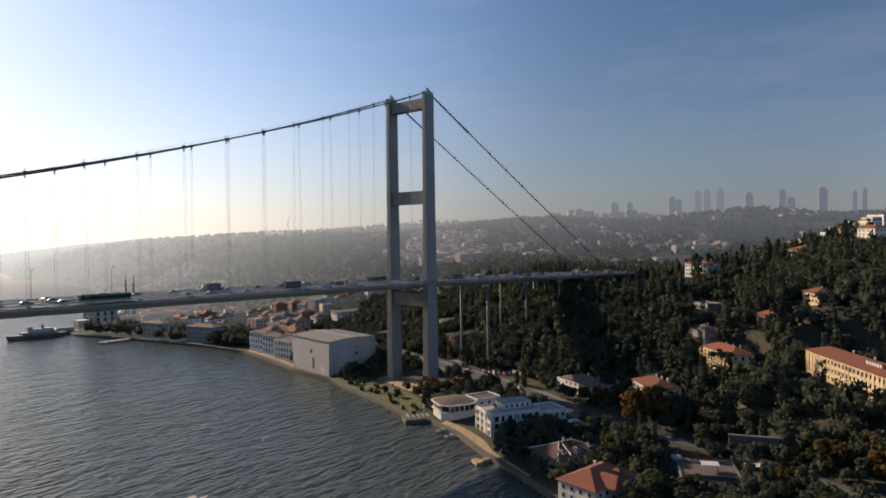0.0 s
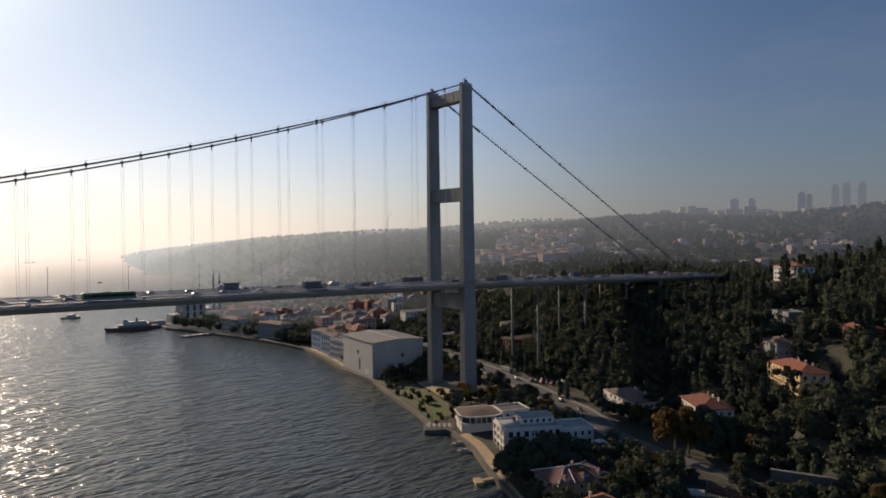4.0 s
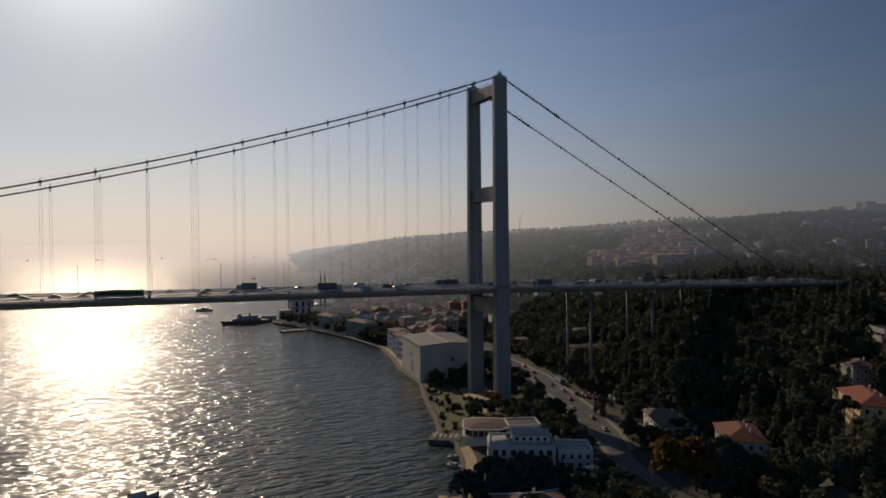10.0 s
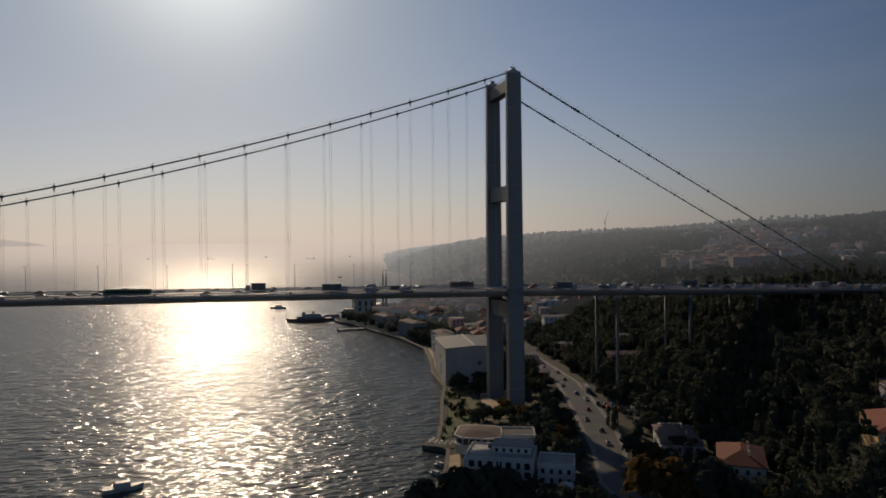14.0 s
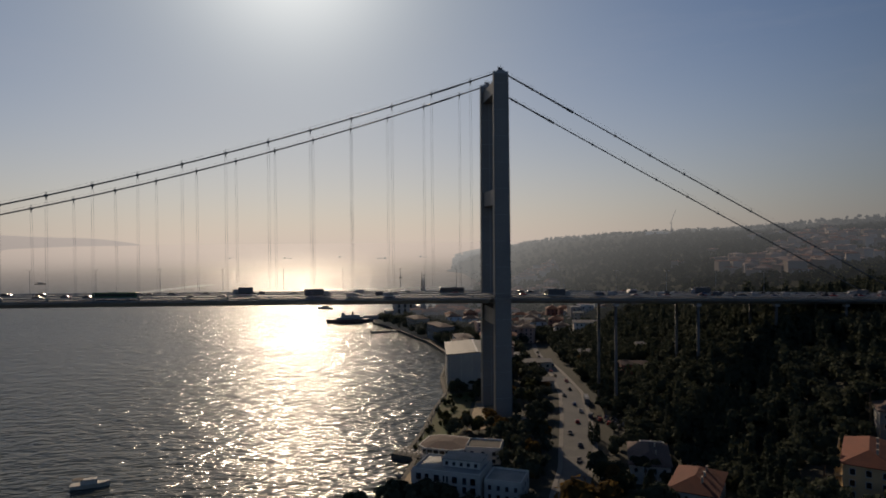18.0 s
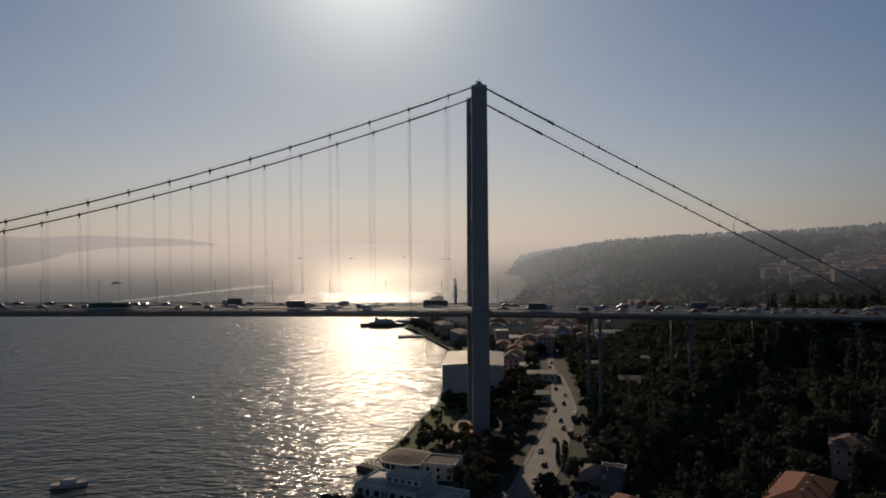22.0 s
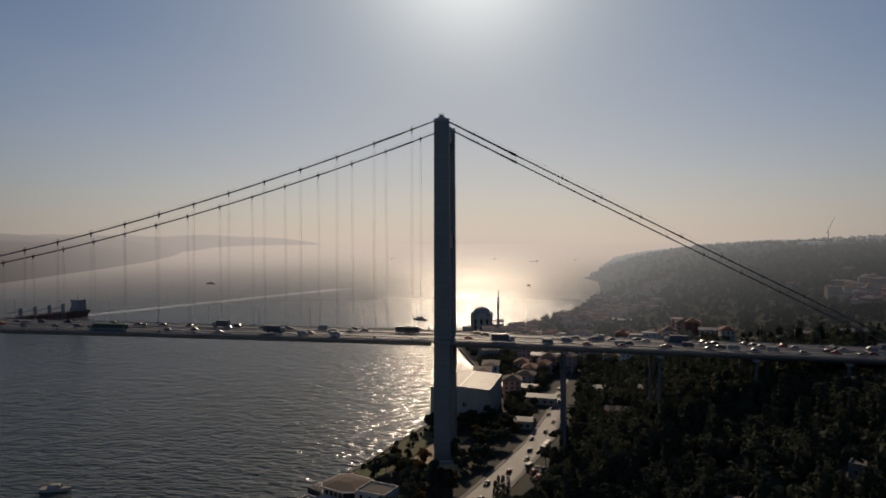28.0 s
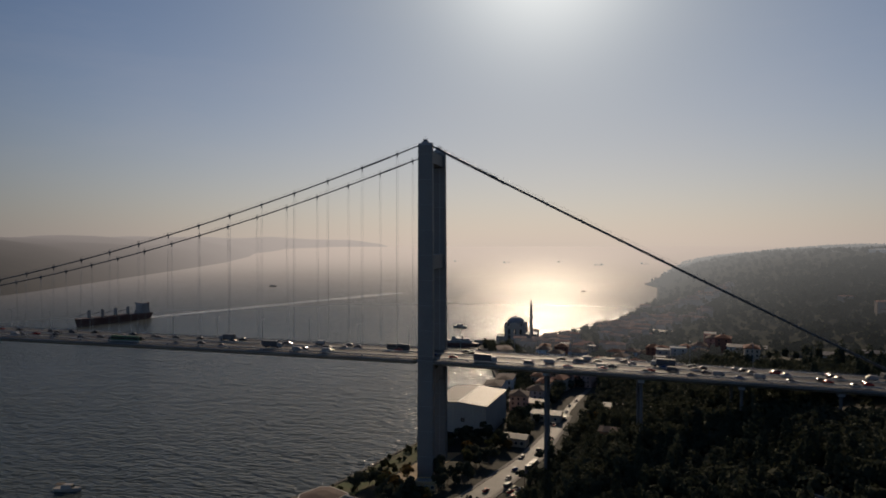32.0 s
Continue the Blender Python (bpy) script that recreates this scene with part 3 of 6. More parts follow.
for side in (-1, 1):
    y = side * HALF
    pts = [(-SPAN * i / 90, y, cable_z(-SPAN * i / 90)) for i in range(91)]
    ring = [(0.34 * math.cos(a * math.tau / 8), 0.34 * math.sin(a * math.tau / 8)) for a in range(8)]
    part("main_cable", Geo().sweep(ring, pts), CABLE, bridge, smooth=True)
    part("backstay", Geo().sweep(ring, [(x, y, cable_z(x)) for x in (0, 30, 70, 120, 170, 204, 212)]), CABLE, bridge, smooth=True)
    part("cable_sleeve", Geo().sweep([(c * 1.3, s * 1.3) for c, s in ring], [(x, y, cable_z(x)) for x in (3, 10, 18, 25)]), CABLE, bridge, smooth=True)
    part("cable_sleeve", Geo().sweep([(c * 1.5, s * 1.5) for c, s in ring], [(x, y, cable_z(x)) for x in (25, 28, 31.5)]), CABLE, bridge, smooth=True)
    part("sleeve_collar", Geo().sweep([(c * 2.0, s * 2.0) for c, s in ring], [(x, y, cable_z(x)) for x in (31.5, 33, 34.5)]), CABLE, bridge, smooth=True)
    for x in (12.5, 18.5):
        part("sleeve_collar", Geo().sweep([(c * 1.7, s * 1.7) for c, s in ring], [(x, y, cable_z(x)), (x + 0.9, y, cable_z(x + 0.9))]), CABLE, bridge, smooth=True)
    part("cable_sleeve", Geo().sweep([(c * 1.35, s * 1.35) for c, s in ring], [(-x, y, cable_z(-x)) for x in (18, 22, 27, 31)]), CABLE, bridge, smooth=True)
    for s2 in (-0.7, 0.7):
        rope = Geo()
        line = [(-600 + i * 20, y + s2, cable_z(-600 + i * 20) + 1.25) for i in range(31)] + [(200, y + s2, cable_z(200) + 1.25)]
        for a, b in zip(line, line[1:]):
            rope.rod(a, b, 0.016, 4)
        part("hand_rope", rope, CABLE, bridge)
    part("anchor_housing", Geo().box(209, y, deck_z(209) - 1, 9, 4.6, 3.4, 0, 0.85), CONCRETE, bridge)
    clamp_mesh = Geo().box(0, 0, -0.55, 1.0, 0.9, 1.1).box(0, 0, -1.7, 0.4, 0.4, 1.2).box(0, 0.6, 0.4, 0.1, 0.1, 1.2).box(0, -0.6, 0.4, 0.1, 0.1, 1.2).mesh("cable_clamp", CABLE)
    for k in range(58):
        x = -HANG0 - k * PITCH
        if x < -SPAN + 10:
            break
        clamp = part("cable_clamp", clamp_mesh, None, bridge)
        clamp.matrix_basis = Matrix.Translation((x, y, cable_z(x)))
        low = deck_z(x) - 0.4
        for dx in (-0.42, 0.42):
            part("hanger", Geo().rod((x + dx, y + side * 0.9, low), (x + dx, y, cable_z(x) - 1.4), 0.042, 5), ROPE, bridge)
        part("hanger_socket", Geo().box(x, y + side * 0.95, low, 1.5, 0.5, 1.5, 0, 0.7), GIRDER, bridge)
    for k in range(9):
        x = 55.3 + k * 17.42
        band = part("cable_band", Geo().box(0, 0, -0.5, 0.8, 0.9, 1.0).box(0, 0.6, 0.4, 0.1, 0.1, 1.0).box(0, -0.6, 0.4, 0.1, 0.1, 1.0), CABLE, bridge)
        band.matrix_basis = Matrix.Translation((x, y, cable_z(x)))
    for x in (15.0,):
        band = part("cable_band", Geo().box(0, 0, -0.5, 0.8, 0.9, 1.0).box(0, 0.6, 0.4, 0.1, 0.1, 1.0), CABLE, bridge)
        band.matrix_basis = Matrix.Translation((x, y, cable_z(x)))

for x in (56.5, 99, 141, 180, 222):
    for y in (-10.5, 10.5):
        col = part("approach_column", Geo().lathe(x, y, height(x, y) - 2, [(0.85, 0), (0.75, 6), (0.7, deck_z(x) - 4.4 - height(x, y) + 2)], 14), COLUMN, bridge, smooth=True)
        part("column_bearing", Geo().box(x, y, deck_z(x) - 4.4, 2.6, 2.6, 1.42), GIRDER, col)
structure("abutment", Geo().box(272, 0, 26, 24, 36, deck_z(262) - 26.4), CONCRETE, "concrete bridge abutment in the wooded slope", "abutment")
road_on = Geo()
road_on.sweep([(-15, -1), (15, -1), (15, 0), (-15, 0)], [(260, 0, deck_z(260)), (300, 4, 51.5), (345, 14, 50.5), (400, 34, 51.5)])
structure("motorway", road_on, ASPHALT, "motorway running on from the bridge into the hills", "road")

# ---- foliage ----
rng = np.random.default_rng(7)


def bulk(name, v, quads, material):
    """A mesh from arrays of vertices and quads."""
    me = bpy.data.meshes.new(name)
    me.vertices.add(len(v))
    me.vertices.foreach_set("co", np.asarray(v, float).ravel())
    me.loops.add(4 * len(quads))
    me.loops.foreach_set("vertex_index", np.asarray(quads, int).ravel())
    me.polygons.add(len(quads))
    me.polygons.foreach_set("loop_start", np.arange(len(quads)) * 4)
    me.polygons.foreach_set("loop_total", np.full(len(quads), 4))
    me.materials.append(material)
    me.update(calc_edges=True)
    return me


def leaf_quads(centres, sizes, out=None):
    """Leaf clumps: one bent quad each, facing outward and up on the whole."""
    n = len(centres)
    d = rng.normal(size=(n, 3))
    if out is not None:
        d = d * 0.35 + out * 1.0
    d[:, 2] += 0.1
    d /= np.linalg.norm(d, axis=1)[:, None]
    a = np.cross(d, rng.normal(size=(n, 3)))
    a /= np.linalg.norm(a, axis=1)[:, None]
    b = np.cross(d, a)
    s = sizes[:, None]
    k = rng.uniform(0.6, 1.0, (n, 1))
    v = np.stack([centres - a * s, centres + b * s * k + d * s * 0.25, centres + a * s, centres - b * s * k + d * s * 0.2], 1)
    return v.reshape(-1, 3), np.arange(4 * n).reshape(-1, 4)


def crown_points(kind, count):
    """Places in a crown of unit height, and the way outward at each."""
    if kind == "cypress":
        z = rng.uniform(0.06, 1.0, count)
        r = 0.13 * np.sqrt(np.clip(np.minimum(z * 5, 1.15 - z), 0, 1)) * rng.uniform(0.75, 1.1, count)
        a = rng.uniform(0, math.tau, count)
        p = np.stack([r * np.cos(a), r * np.sin(a), z], 1)
        o = np.stack([np.cos(a), np.sin(a), np.full(count, 0.5)], 1)
        return p, o
    lobes = {"round": 9, "tall": 10, "pine": 8}[kind]
    cen, rad = [], []
    for i in range(lobes):
        a, q = rng.uniform(0, math.tau), rng.uniform(0.1, 0.30)
        if kind == "pine":
            cen.append((q * 1.5 * math.cos(a), q * 1.5 * math.sin(a), rng.uniform(0.72, 0.86)))
            rad.append(rng.uniform(0.10, 0.17))
        elif kind == "tall":
            cen.append((q * 0.62 * math.cos(a), q * 0.62 * math.sin(a), rng.uniform(0.3, 0.85)))
            rad.append(rng.uniform(0.12, 0.19))
        else:
            cen.append((q * math.cos(a), q * math.sin(a), rng.uniform(0.38, 0.78)))
            rad.append(rng.uniform(0.15, 0.24))
    cen, rad = np.array(cen), np.array(rad)
    i = rng.integers(0, lobes, count)
    d = rng.normal(size=(count, 3))
    d /= np.linalg.norm(d, axis=1)[:, None]
    d[:, 2] = np.where(d[:, 2] < -0.4, -d[:, 2], d[:, 2])
    p = cen[i] + d * (rad[i] * rng.uniform(0.7, 1.08, count))[:, None]
    if kind == "pine":
        p[:, 2] = 0.78 + (p[:, 2] - 0.78) * 0.6
    return p, d


def leaf_paint(name, a, b, glow=0.55):
    """Leaves that let part of the light through."""
    m = island_paint(name, a, b, 0.92, 0.1, 0.22, 0.13, 0.85)
    nt = m.node_tree
    bsdf = nt.nodes["Principled BSDF"]
    through_leaf = node(nt, "ShaderNodeBsdfTranslucent")
    link(nt, bsdf.inputs["Base Color"].links[0].from_socket, through_leaf.inputs["Color"])
    both = node(nt, "ShaderNodeMixShader")
    both.inputs[0].default_value = glow
    link(nt, bsdf.outputs[0], both.inputs[1])
    link(nt, through_leaf.outputs[0], both.inputs[2])
    link(nt, both.outputs[0], nt.nodes["Material Output"].inputs["Surface"])
    return m


LEAF = leaf_paint("dark_green_foliage", (0.034, 0.040, 0.027), (0.064, 0.071, 0.045), 0.3)
LEAF_PINE = leaf_paint("pine_needles", (0.020, 0.027, 0.019), (0.034, 0.043, 0.030), 0.3)
LEAF_GOLD = leaf_paint("autumn_foliage", (0.070, 0.045, 0.016), (0.13, 0.085, 0.03))
LEAF_OLIVE = leaf_paint("olive_foliage", (0.034, 0.040, 0.018), (0.06, 0.062, 0.03))
BARK = paint("grey_brown_bark", (0.10, 0.075, 0.055), 0.9, 0.0, None, 1.0, 0.6, 0.4, 0.4, 5.0)

KINDS = {
    "round": (LEAF, "dark green broadleaf tree with a dense crown", 650),
    "olive": (LEAF_OLIVE, "olive-green broadleaf tree in thinning leaf", 480),
    "gold": (LEAF_GOLD, "broadleaf tree in yellow-brown autumn leaf", 520),
    "pine": (LEAF_PINE, "stone pine with a flat spreading crown", 380),
    "cypress": (LEAF_PINE, "slim dark cypress beside the slope", 300),
    "tall": (LEAF, "tall dark broadleaf tree on the slope", 600),
}


def tree_model(kind):
    """One tree of unit height."""
    material, label, count = KINDS[kind]
    shape = kind if kind in ("pine", "cypress", "tall") else "round"
    root = thing("cypress_tree" if kind == "cypress" else "pine_tree" if kind == "pine" else "tree", label, "tree", "trees on the shore and slope")
    trunk = Geo()
    hub = 0.7 if shape == "pine" else 0.4
    bend = [(0, 0, 0), (0.012, 0.008, hub * 0.5), (0.0, 0.015, hub)]
    trunk.rod(bend[0], bend[1], 0.028, 7, 0.021).rod(bend[1], bend[2], 0.021, 7, 0.015)
    if shape != "cypress":
        for i in range(6):
            a = i * 1.05 + rng.uniform(0, 0.5)
            trunk.rod(bend[2], (0.2 * math.cos(a), 0.2 * math.sin(a), hub + rng.uniform(0.05, 0.25)), 0.012, 5, 0.004)
    part("trunk", trunk, BARK, root)
    p, o = crown_points(shape, count)
    v, q = leaf_quads(p, rng.uniform(0.045, 0.085, count) * (0.6 if shape == "cypress" else 1.0), o)
    new_crown = new("crown", bulk("crown", v, q, material))
    new_crown.parent = root
    return root


MODELS = {k: [tree_model(k) for _ in range(3 if k in ("round", "tall") else 2)] for k in KINDS}
USED = {}


def plant(kind, x, y, h, z=None):
    """A tree on the ground; the first of each model is moved, the rest are copies."""
    options = MODELS[kind]
    model = options[int(rng.integers(len(options)))]
    m = Matrix.Translation((x, y, (height(x, y) if z is None else z) - 0.2)) @ Matrix.Rotation(rng.uniform(0, math.tau), 4, "Z") @ Matrix.Diagonal((h * rng.uniform(0.9, 1.15), h * rng.uniform(0.9, 1.15), h, 1))
    if model.name not in USED:
        USED[model.name] = True
        model.matrix_basis = m
        return model
    ob = copy_thing(model, Matrix())
    ob.matrix_basis = m
    return ob


ROAD = [(190, 76), (157, 68), (124, 62), (90, 58.5), (73, 56), (27, 47.5), (0, 39), (-16, 34), (-57, 20), (-80, 11), (-110, -4), (-150, -12), (-200, -22), (-320, -80)]


def road_x(y):
    rows = ROAD[::-1]
    return table(rows, y)


KEEP_OUT = []  # x0, x1, y0, y1 of built ground


def under_deck(x, y, top):
    """Whether a tree top stays clear of the approach viaduct and the open air in front of it."""
    if not (-85 < y < 20 and x < 258):
        return True
    return top < deck_z(min(x, 262)) - 4.5 + 0.14 * max(0.0, -17 - y)


def is_free(x, y, r=3.0):
    if abs(x - road_x(y)) < 10 + r and -320 < y < 190:
        return False
    if x < coast(y) + 3 + r * 0.5:
        return False
    return not any(x0 - r < x < x1 + r and y0 - r < y < y1 + r for x0, x1, y0, y1 in KEEP_OUT)


def crown_core(n=8, m=5):
    """The dense inside of a crown: a lumpy closed body of unit height."""
    lat = np.linspace(-1.35, 1.45, m + 1)
    lon = np.arange(n) * math.tau / n
    la, lo = np.meshgrid(lat, lon, indexing="ij")
    bump = 0.8 + 0.16 * np.sin(lo * 3 + la * 2) + rng.uniform(-0.14, 0.14, la.shape)
    v = np.stack([0.29 * np.cos(la) * np.cos(lo) * bump, 0.29 * np.cos(la) * np.sin(lo) * bump, 0.50 + 0.29 * np.sin(la) * bump], -1).reshape(-1, 3)
    q = np.array([(i * n + j, i * n + (j + 1) % n, (i + 1) * n + (j + 1) % n, (i + 1) * n + j) for i in range(m) for j in range(n)])
    return v, q


def forest(name, label, spots, material, quads_each, size, conifer=0.0):
    """Woodland too dense to count: many crowns in one mesh, some of them slim conifers."""
    cores = [crown_core() if quads_each > 50 else crown_core(6, 3) for _ in range(5)]
    base = [crown_points(k, quads_each) for k in ("round", "tall", "round", "round", "tall", "round")]
    slim = [crown_points("cypress", int(quads_each * 0.8)) for _ in range(3)]
    vs, qs, k = [], [], 0
    for x, y, z, h in spots:
        a = rng.uniform(0, math.tau)
        c, s = math.cos(a), math.sin(a)
        v, q = cores[int(rng.integers(5))]
        if rng.uniform() < conifer:
            h *= rng.uniform(1.15, 1.6)
            w = h * rng.uniform(0.95, 1.4)
            p, o = slim[int(rng.integers(3))]
            vs.append(v * np.array([w * 0.26, w * 0.26, h * 1.05]) + np.array([x, y, z]))
        else:
            w = h * rng.uniform(0.85, 1.2)
            p, o = base[int(rng.integers(len(base)))]
            vs.append(v * np.array([w, w, h]) + np.array([x, y, z]))
        qs.append(q + k)
        k += len(v)
        pts = np.stack([(p[:, 0] * c - p[:, 1] * s) * w + x, (p[:, 0] * s + p[:, 1] * c) * w + y, p[:, 2] * h + z], 1)
        out = np.stack([o[:, 0] * c - o[:, 1] * s, o[:, 0] * s + o[:, 1] * c, o[:, 2]], 1)
        v, q = leaf_quads(pts, rng.uniform(0.6, 1.3, len(p)) * size, out)
        vs.append(v)
        qs.append(q + k)
        k += len(v)
    return tagged(new(name, bulk(name, np.concatenate(vs), np.concatenate(qs), material)), label, "woodland", "", "stuff")

# ---- buildings ----
PLASTER = {
    "white": paint("white_render", (0.50, 0.47, 0.42), 0.85, 0.0, (0.38, 0.355, 0.315), 0.3, 0.6, 0.1, 0.05, 3.0, 0.06),
    "cream": paint("cream_render", (0.50, 0.37, 0.20), 0.85, 0.0, (0.36, 0.27, 0.16), 0.3, 0.6, 0.1, 0.05, 3.0, 0.1),
    "pink": paint("faded_pink_render", (0.42, 0.27, 0.22), 0.85, 0.0, (0.3, 0.2, 0.165), 0.3, 0.6, 0.1, 0.05, 3.0, 0.15),
    "grey": paint("grey_render", (0.22, 0.215, 0.21), 0.85, 0.0, (0.15, 0.15, 0.145), 0.3, 0.6, 0.1, 0.05, 3.0, 0.15),
    "blue": paint("pale_blue_render", (0.46, 0.51, 0.56), 0.85, 0.0, (0.32, 0.36, 0.4), 0.3, 0.6, 0.1, 0.05, 3.0, 0.08),
    "brick": paint("red_brown_brick", (0.19, 0.085, 0.06), 0.9, 0.0, (0.13, 0.065, 0.05), 0.6, 0.6, 0.2, 0.1, 3.0, 0.15),
    "dark": paint("stained_dark_concrete", (0.10, 0.095, 0.09), 0.9, 0.0, (0.06, 0.058, 0.055), 0.2, 0.8, 0.2, 0.1, 2.0),
    "town_white": paint("soot_dulled_white_render", (0.46, 0.44, 0.41), 0.9, 0.0, (0.33, 0.31, 0.29), 0.3, 0.6, 0.1, 0.0, 3.0, 0.25),
    "town_cream": paint("soot_dulled_cream_render", (0.42, 0.35, 0.27), 0.9, 0.0, (0.30, 0.25, 0.2), 0.3, 0.6, 0.1, 0.0, 3.0, 0.25),
}
TILE = paint("terracotta_roof_tiles", (0.145, 0.044, 0.022), 0.9, 0.0, (0.095, 0.036, 0.021), 0.5, 0.7, 0.3, 0.5, 5.0, 0.2)
TILE_OLD = paint("weathered_brown_roof_tiles", (0.095, 0.06, 0.048), 0.9, 0.0, (0.06, 0.045, 0.04), 0.4, 0.7, 0.3, 0.5, 5.0, 0.25)
TAR = paint("dark_tarred_roof", (0.05, 0.046, 0.043), 0.9, 0.0, (0.09, 0.08, 0.07), 0.15, 0.7, 0.2, 0.1, 2.0)
TILE_RED = paint("faded_red_roof_tiles", (0.11, 0.045, 0.04), 0.85, 0.0, (0.08, 0.04, 0.036), 0.4, 0.7, 0.3, 0.5, 5.0)
FLAT = paint("pale_flat_roof_membrane", (0.24, 0.235, 0.22), 0.7, 0.0, (0.15, 0.15, 0.14), 0.2, 0.8, 0.15, 0.1, 2.0, 0.2)
METAL = paint("light_metal_sheet_roof", (0.20, 0.178, 0.148), 0.55, 0.0, (0.16, 0.145, 0.12), 0.1, 0.5, 0.08, 0.1, 1.0, 0.0, 0.2)
GLASS = paint("dark_window_glass", (0.02, 0.023, 0.026), 0.08, 0.0, None, 1.0, 0.2, 0.0, 0.0, 3.0, 0.5, 0.6)
FRAME = paint("white_window_frame", (0.45, 0.43, 0.40), 0.6)
RUBBER_DARK = paint("dark_steel_door", (0.03, 0.03, 0.032), 0.6)
DARKWOOD = paint("dark_brown_timber", (0.07, 0.045, 0.03), 0.8)

WINDOW_CACHE = {}


def window_meshes(w, h):
    key = (round(w, 2), round(h, 2))
    if key not in WINDOW_CACHE:
        a, b = w / 2 + 0.07, w / 2 - 0.07
        ring = [(-a, -0.07), (a, -0.07), (a, h + 0.07), (-a, h + 0.07)]
        hole = [(-b, 0.07), (b, 0.07), (b, h - 0.07), (-b, h - 0.07)]
        f = Geo().add([(x, yy, z) for yy in (0.06, -0.08) for loop in (ring, hole) for x, z in loop], [(8 + i, 8 + (i + 1) % 4, 12 + (i + 1) % 4, 12 + i) for i in range(4)] + [(i, (i + 1) % 4, 8 + (i + 1) % 4, 8 + i) for i in range(4)] + [(12 + i, 12 + (i + 1) % 4, 4 + (i + 1) % 4, 4 + i) for i in range(4)])
        WINDOW_CACHE[key] = (f.mesh("window", FRAME), Geo().box(0, 0.02, 0.0, w - 0.1, 0.08, h - 0.05).mesh("pane", GLASS))
    return WINDOW_CACHE[key]


def add_windows(root, sx, sy, z0, floors, storey, cols_x, cols_y, w, h, faces="nesw", split=True):
    """Windows on the four sides of a block centred on its root; s is the side toward -y."""
    frame_me, pane_me = window_meshes(w, h)
    for fl in range(floors):
        z = z0 + fl * storey + (storey - h) * 0.5
        for face, count, span, dist, turn in (("s", cols_x, sx, sy / 2, 0), ("n", cols_x, sx, sy / 2, 180), ("e", cols_y, sy, sx / 2, 90), ("w", cols_y, sy, sx / 2, -90)):
            if face not in faces:
                continue
            for i in range(count):
                u = (i + 0.5) / count * span * 0.94 - span * 0.47
                m = Matrix.Rotation(radians(turn), 4, "Z") @ Matrix.Translation((u, -dist - 0.04, z))
                win = part("window", frame_me if split else pane_me, None, root)
                win.matrix_basis = m
                if split:
                    part("pane", pane_me, None, win)


def house(name, label, category, x, y, sx, sy, floors, turn=0.0, wall="white", roof="hip", roof_mat=None, storey=3.1, cols=(4, 3), win=(1.1, 1.6), z=None, faces="sw", group="", rise=None, chimneys=1, split=True):
    """A building with walls, roof, windows and chimneys standing on the ground."""
    z = height(x, y) if z is None else z
    root = thing(name, label, category, group, Matrix.Translation((x, y, z)) @ Matrix.Rotation(radians(turn), 4, "Z"))
    h = floors * storey + 0.4
    part("wall", Geo().box(0, 0, -3, sx, sy, h + 3), PLASTER[wall], root)
    if floors > 1:
        part("string_course", Geo().box(0, 0, storey - 0.05, sx + 0.16, sy + 0.16, 0.18), PLASTER[wall], root)
    if roof == "flat":
        part("parapet", Geo().box(0, -sy / 2 + 0.15, h, sx, 0.3, 0.8).box(0, sy / 2 - 0.15, h, sx, 0.3, 0.8).box(-sx / 2 + 0.15, 0, h, 0.3, sy - 0.6, 0.8).box(sx / 2 - 0.15, 0, h, 0.3, sy - 0.6, 0.8), PLASTER[wall], root)
        part("roof", Geo().box(0, 0, h - 0.05, sx - 0.62, sy - 0.62, 0.3), roof_mat or FLAT, root)
    else:
        rise = rise or min(sx, sy) * 0.24
        r = part("roof", Geo().hip(0, 0, h, sx, sy, rise, 0, 0.7, 0.25, 0.99 if roof == "gable" else None), roof_mat or TILE, root)
        for i in range(chimneys):
            u = (i + 0.5) / chimneys - 0.5 + 0.1
            part("chimney", Geo().box(u * sx * 0.7, sy * 0.16, h + 0.3, 0.7, 0.5, rise + 0.3).box(u * sx * 0.7, sy * 0.16, h + rise + 0.6, 0.85, 0.65, 0.12), PLASTER["town_cream"], r)
    add_windows(root, sx, sy, 0.2, floors, storey, cols[0], cols[1], win[0], win[1], faces, split)
    reach = (abs(sx * math.cos(radians(turn))) + abs(sy * math.sin(radians(turn)))) / 2, (abs(sx * math.sin(radians(turn))) + abs(sy * math.cos(radians(turn)))) / 2
    KEEP_OUT.append((x - reach[0], x + reach[0], y - reach[1], y + reach[1]))
    return root


# the large pale shed on the waterfront
shed = thing("warehouse", "large pale grey windowless shed with a low gabled metal roof", "warehouse", "", Matrix.Translation((4.9, 74.5, 0)) @ Matrix.Rotation(radians(-7.5), 4, "Z") @ Matrix.Diagonal((0.944, 1.2055, 1.03, 1)))
part("wall", Geo().box(0, 0, 0, 36, 36.5, 21.6), paint("pale_shed_cladding", (0.34, 0.33, 0.31), 0.7, 0.0, (0.26, 0.255, 0.245), 0.1, 0.6, 0.06, 0.0, 2.0), shed)
part("gable", Geo().add([(-18, -18.25, 21.6), (18, -18.25, 21.6), (0, -18.25, 22.75), (-18, 18.25, 21.6), (18, 18.25, 21.6), (0, 18.25, 22.75)], [(0, 1, 2), (5, 4, 3), (0, 3, 4, 1)]), MATS["pale_shed_cladding"], shed)
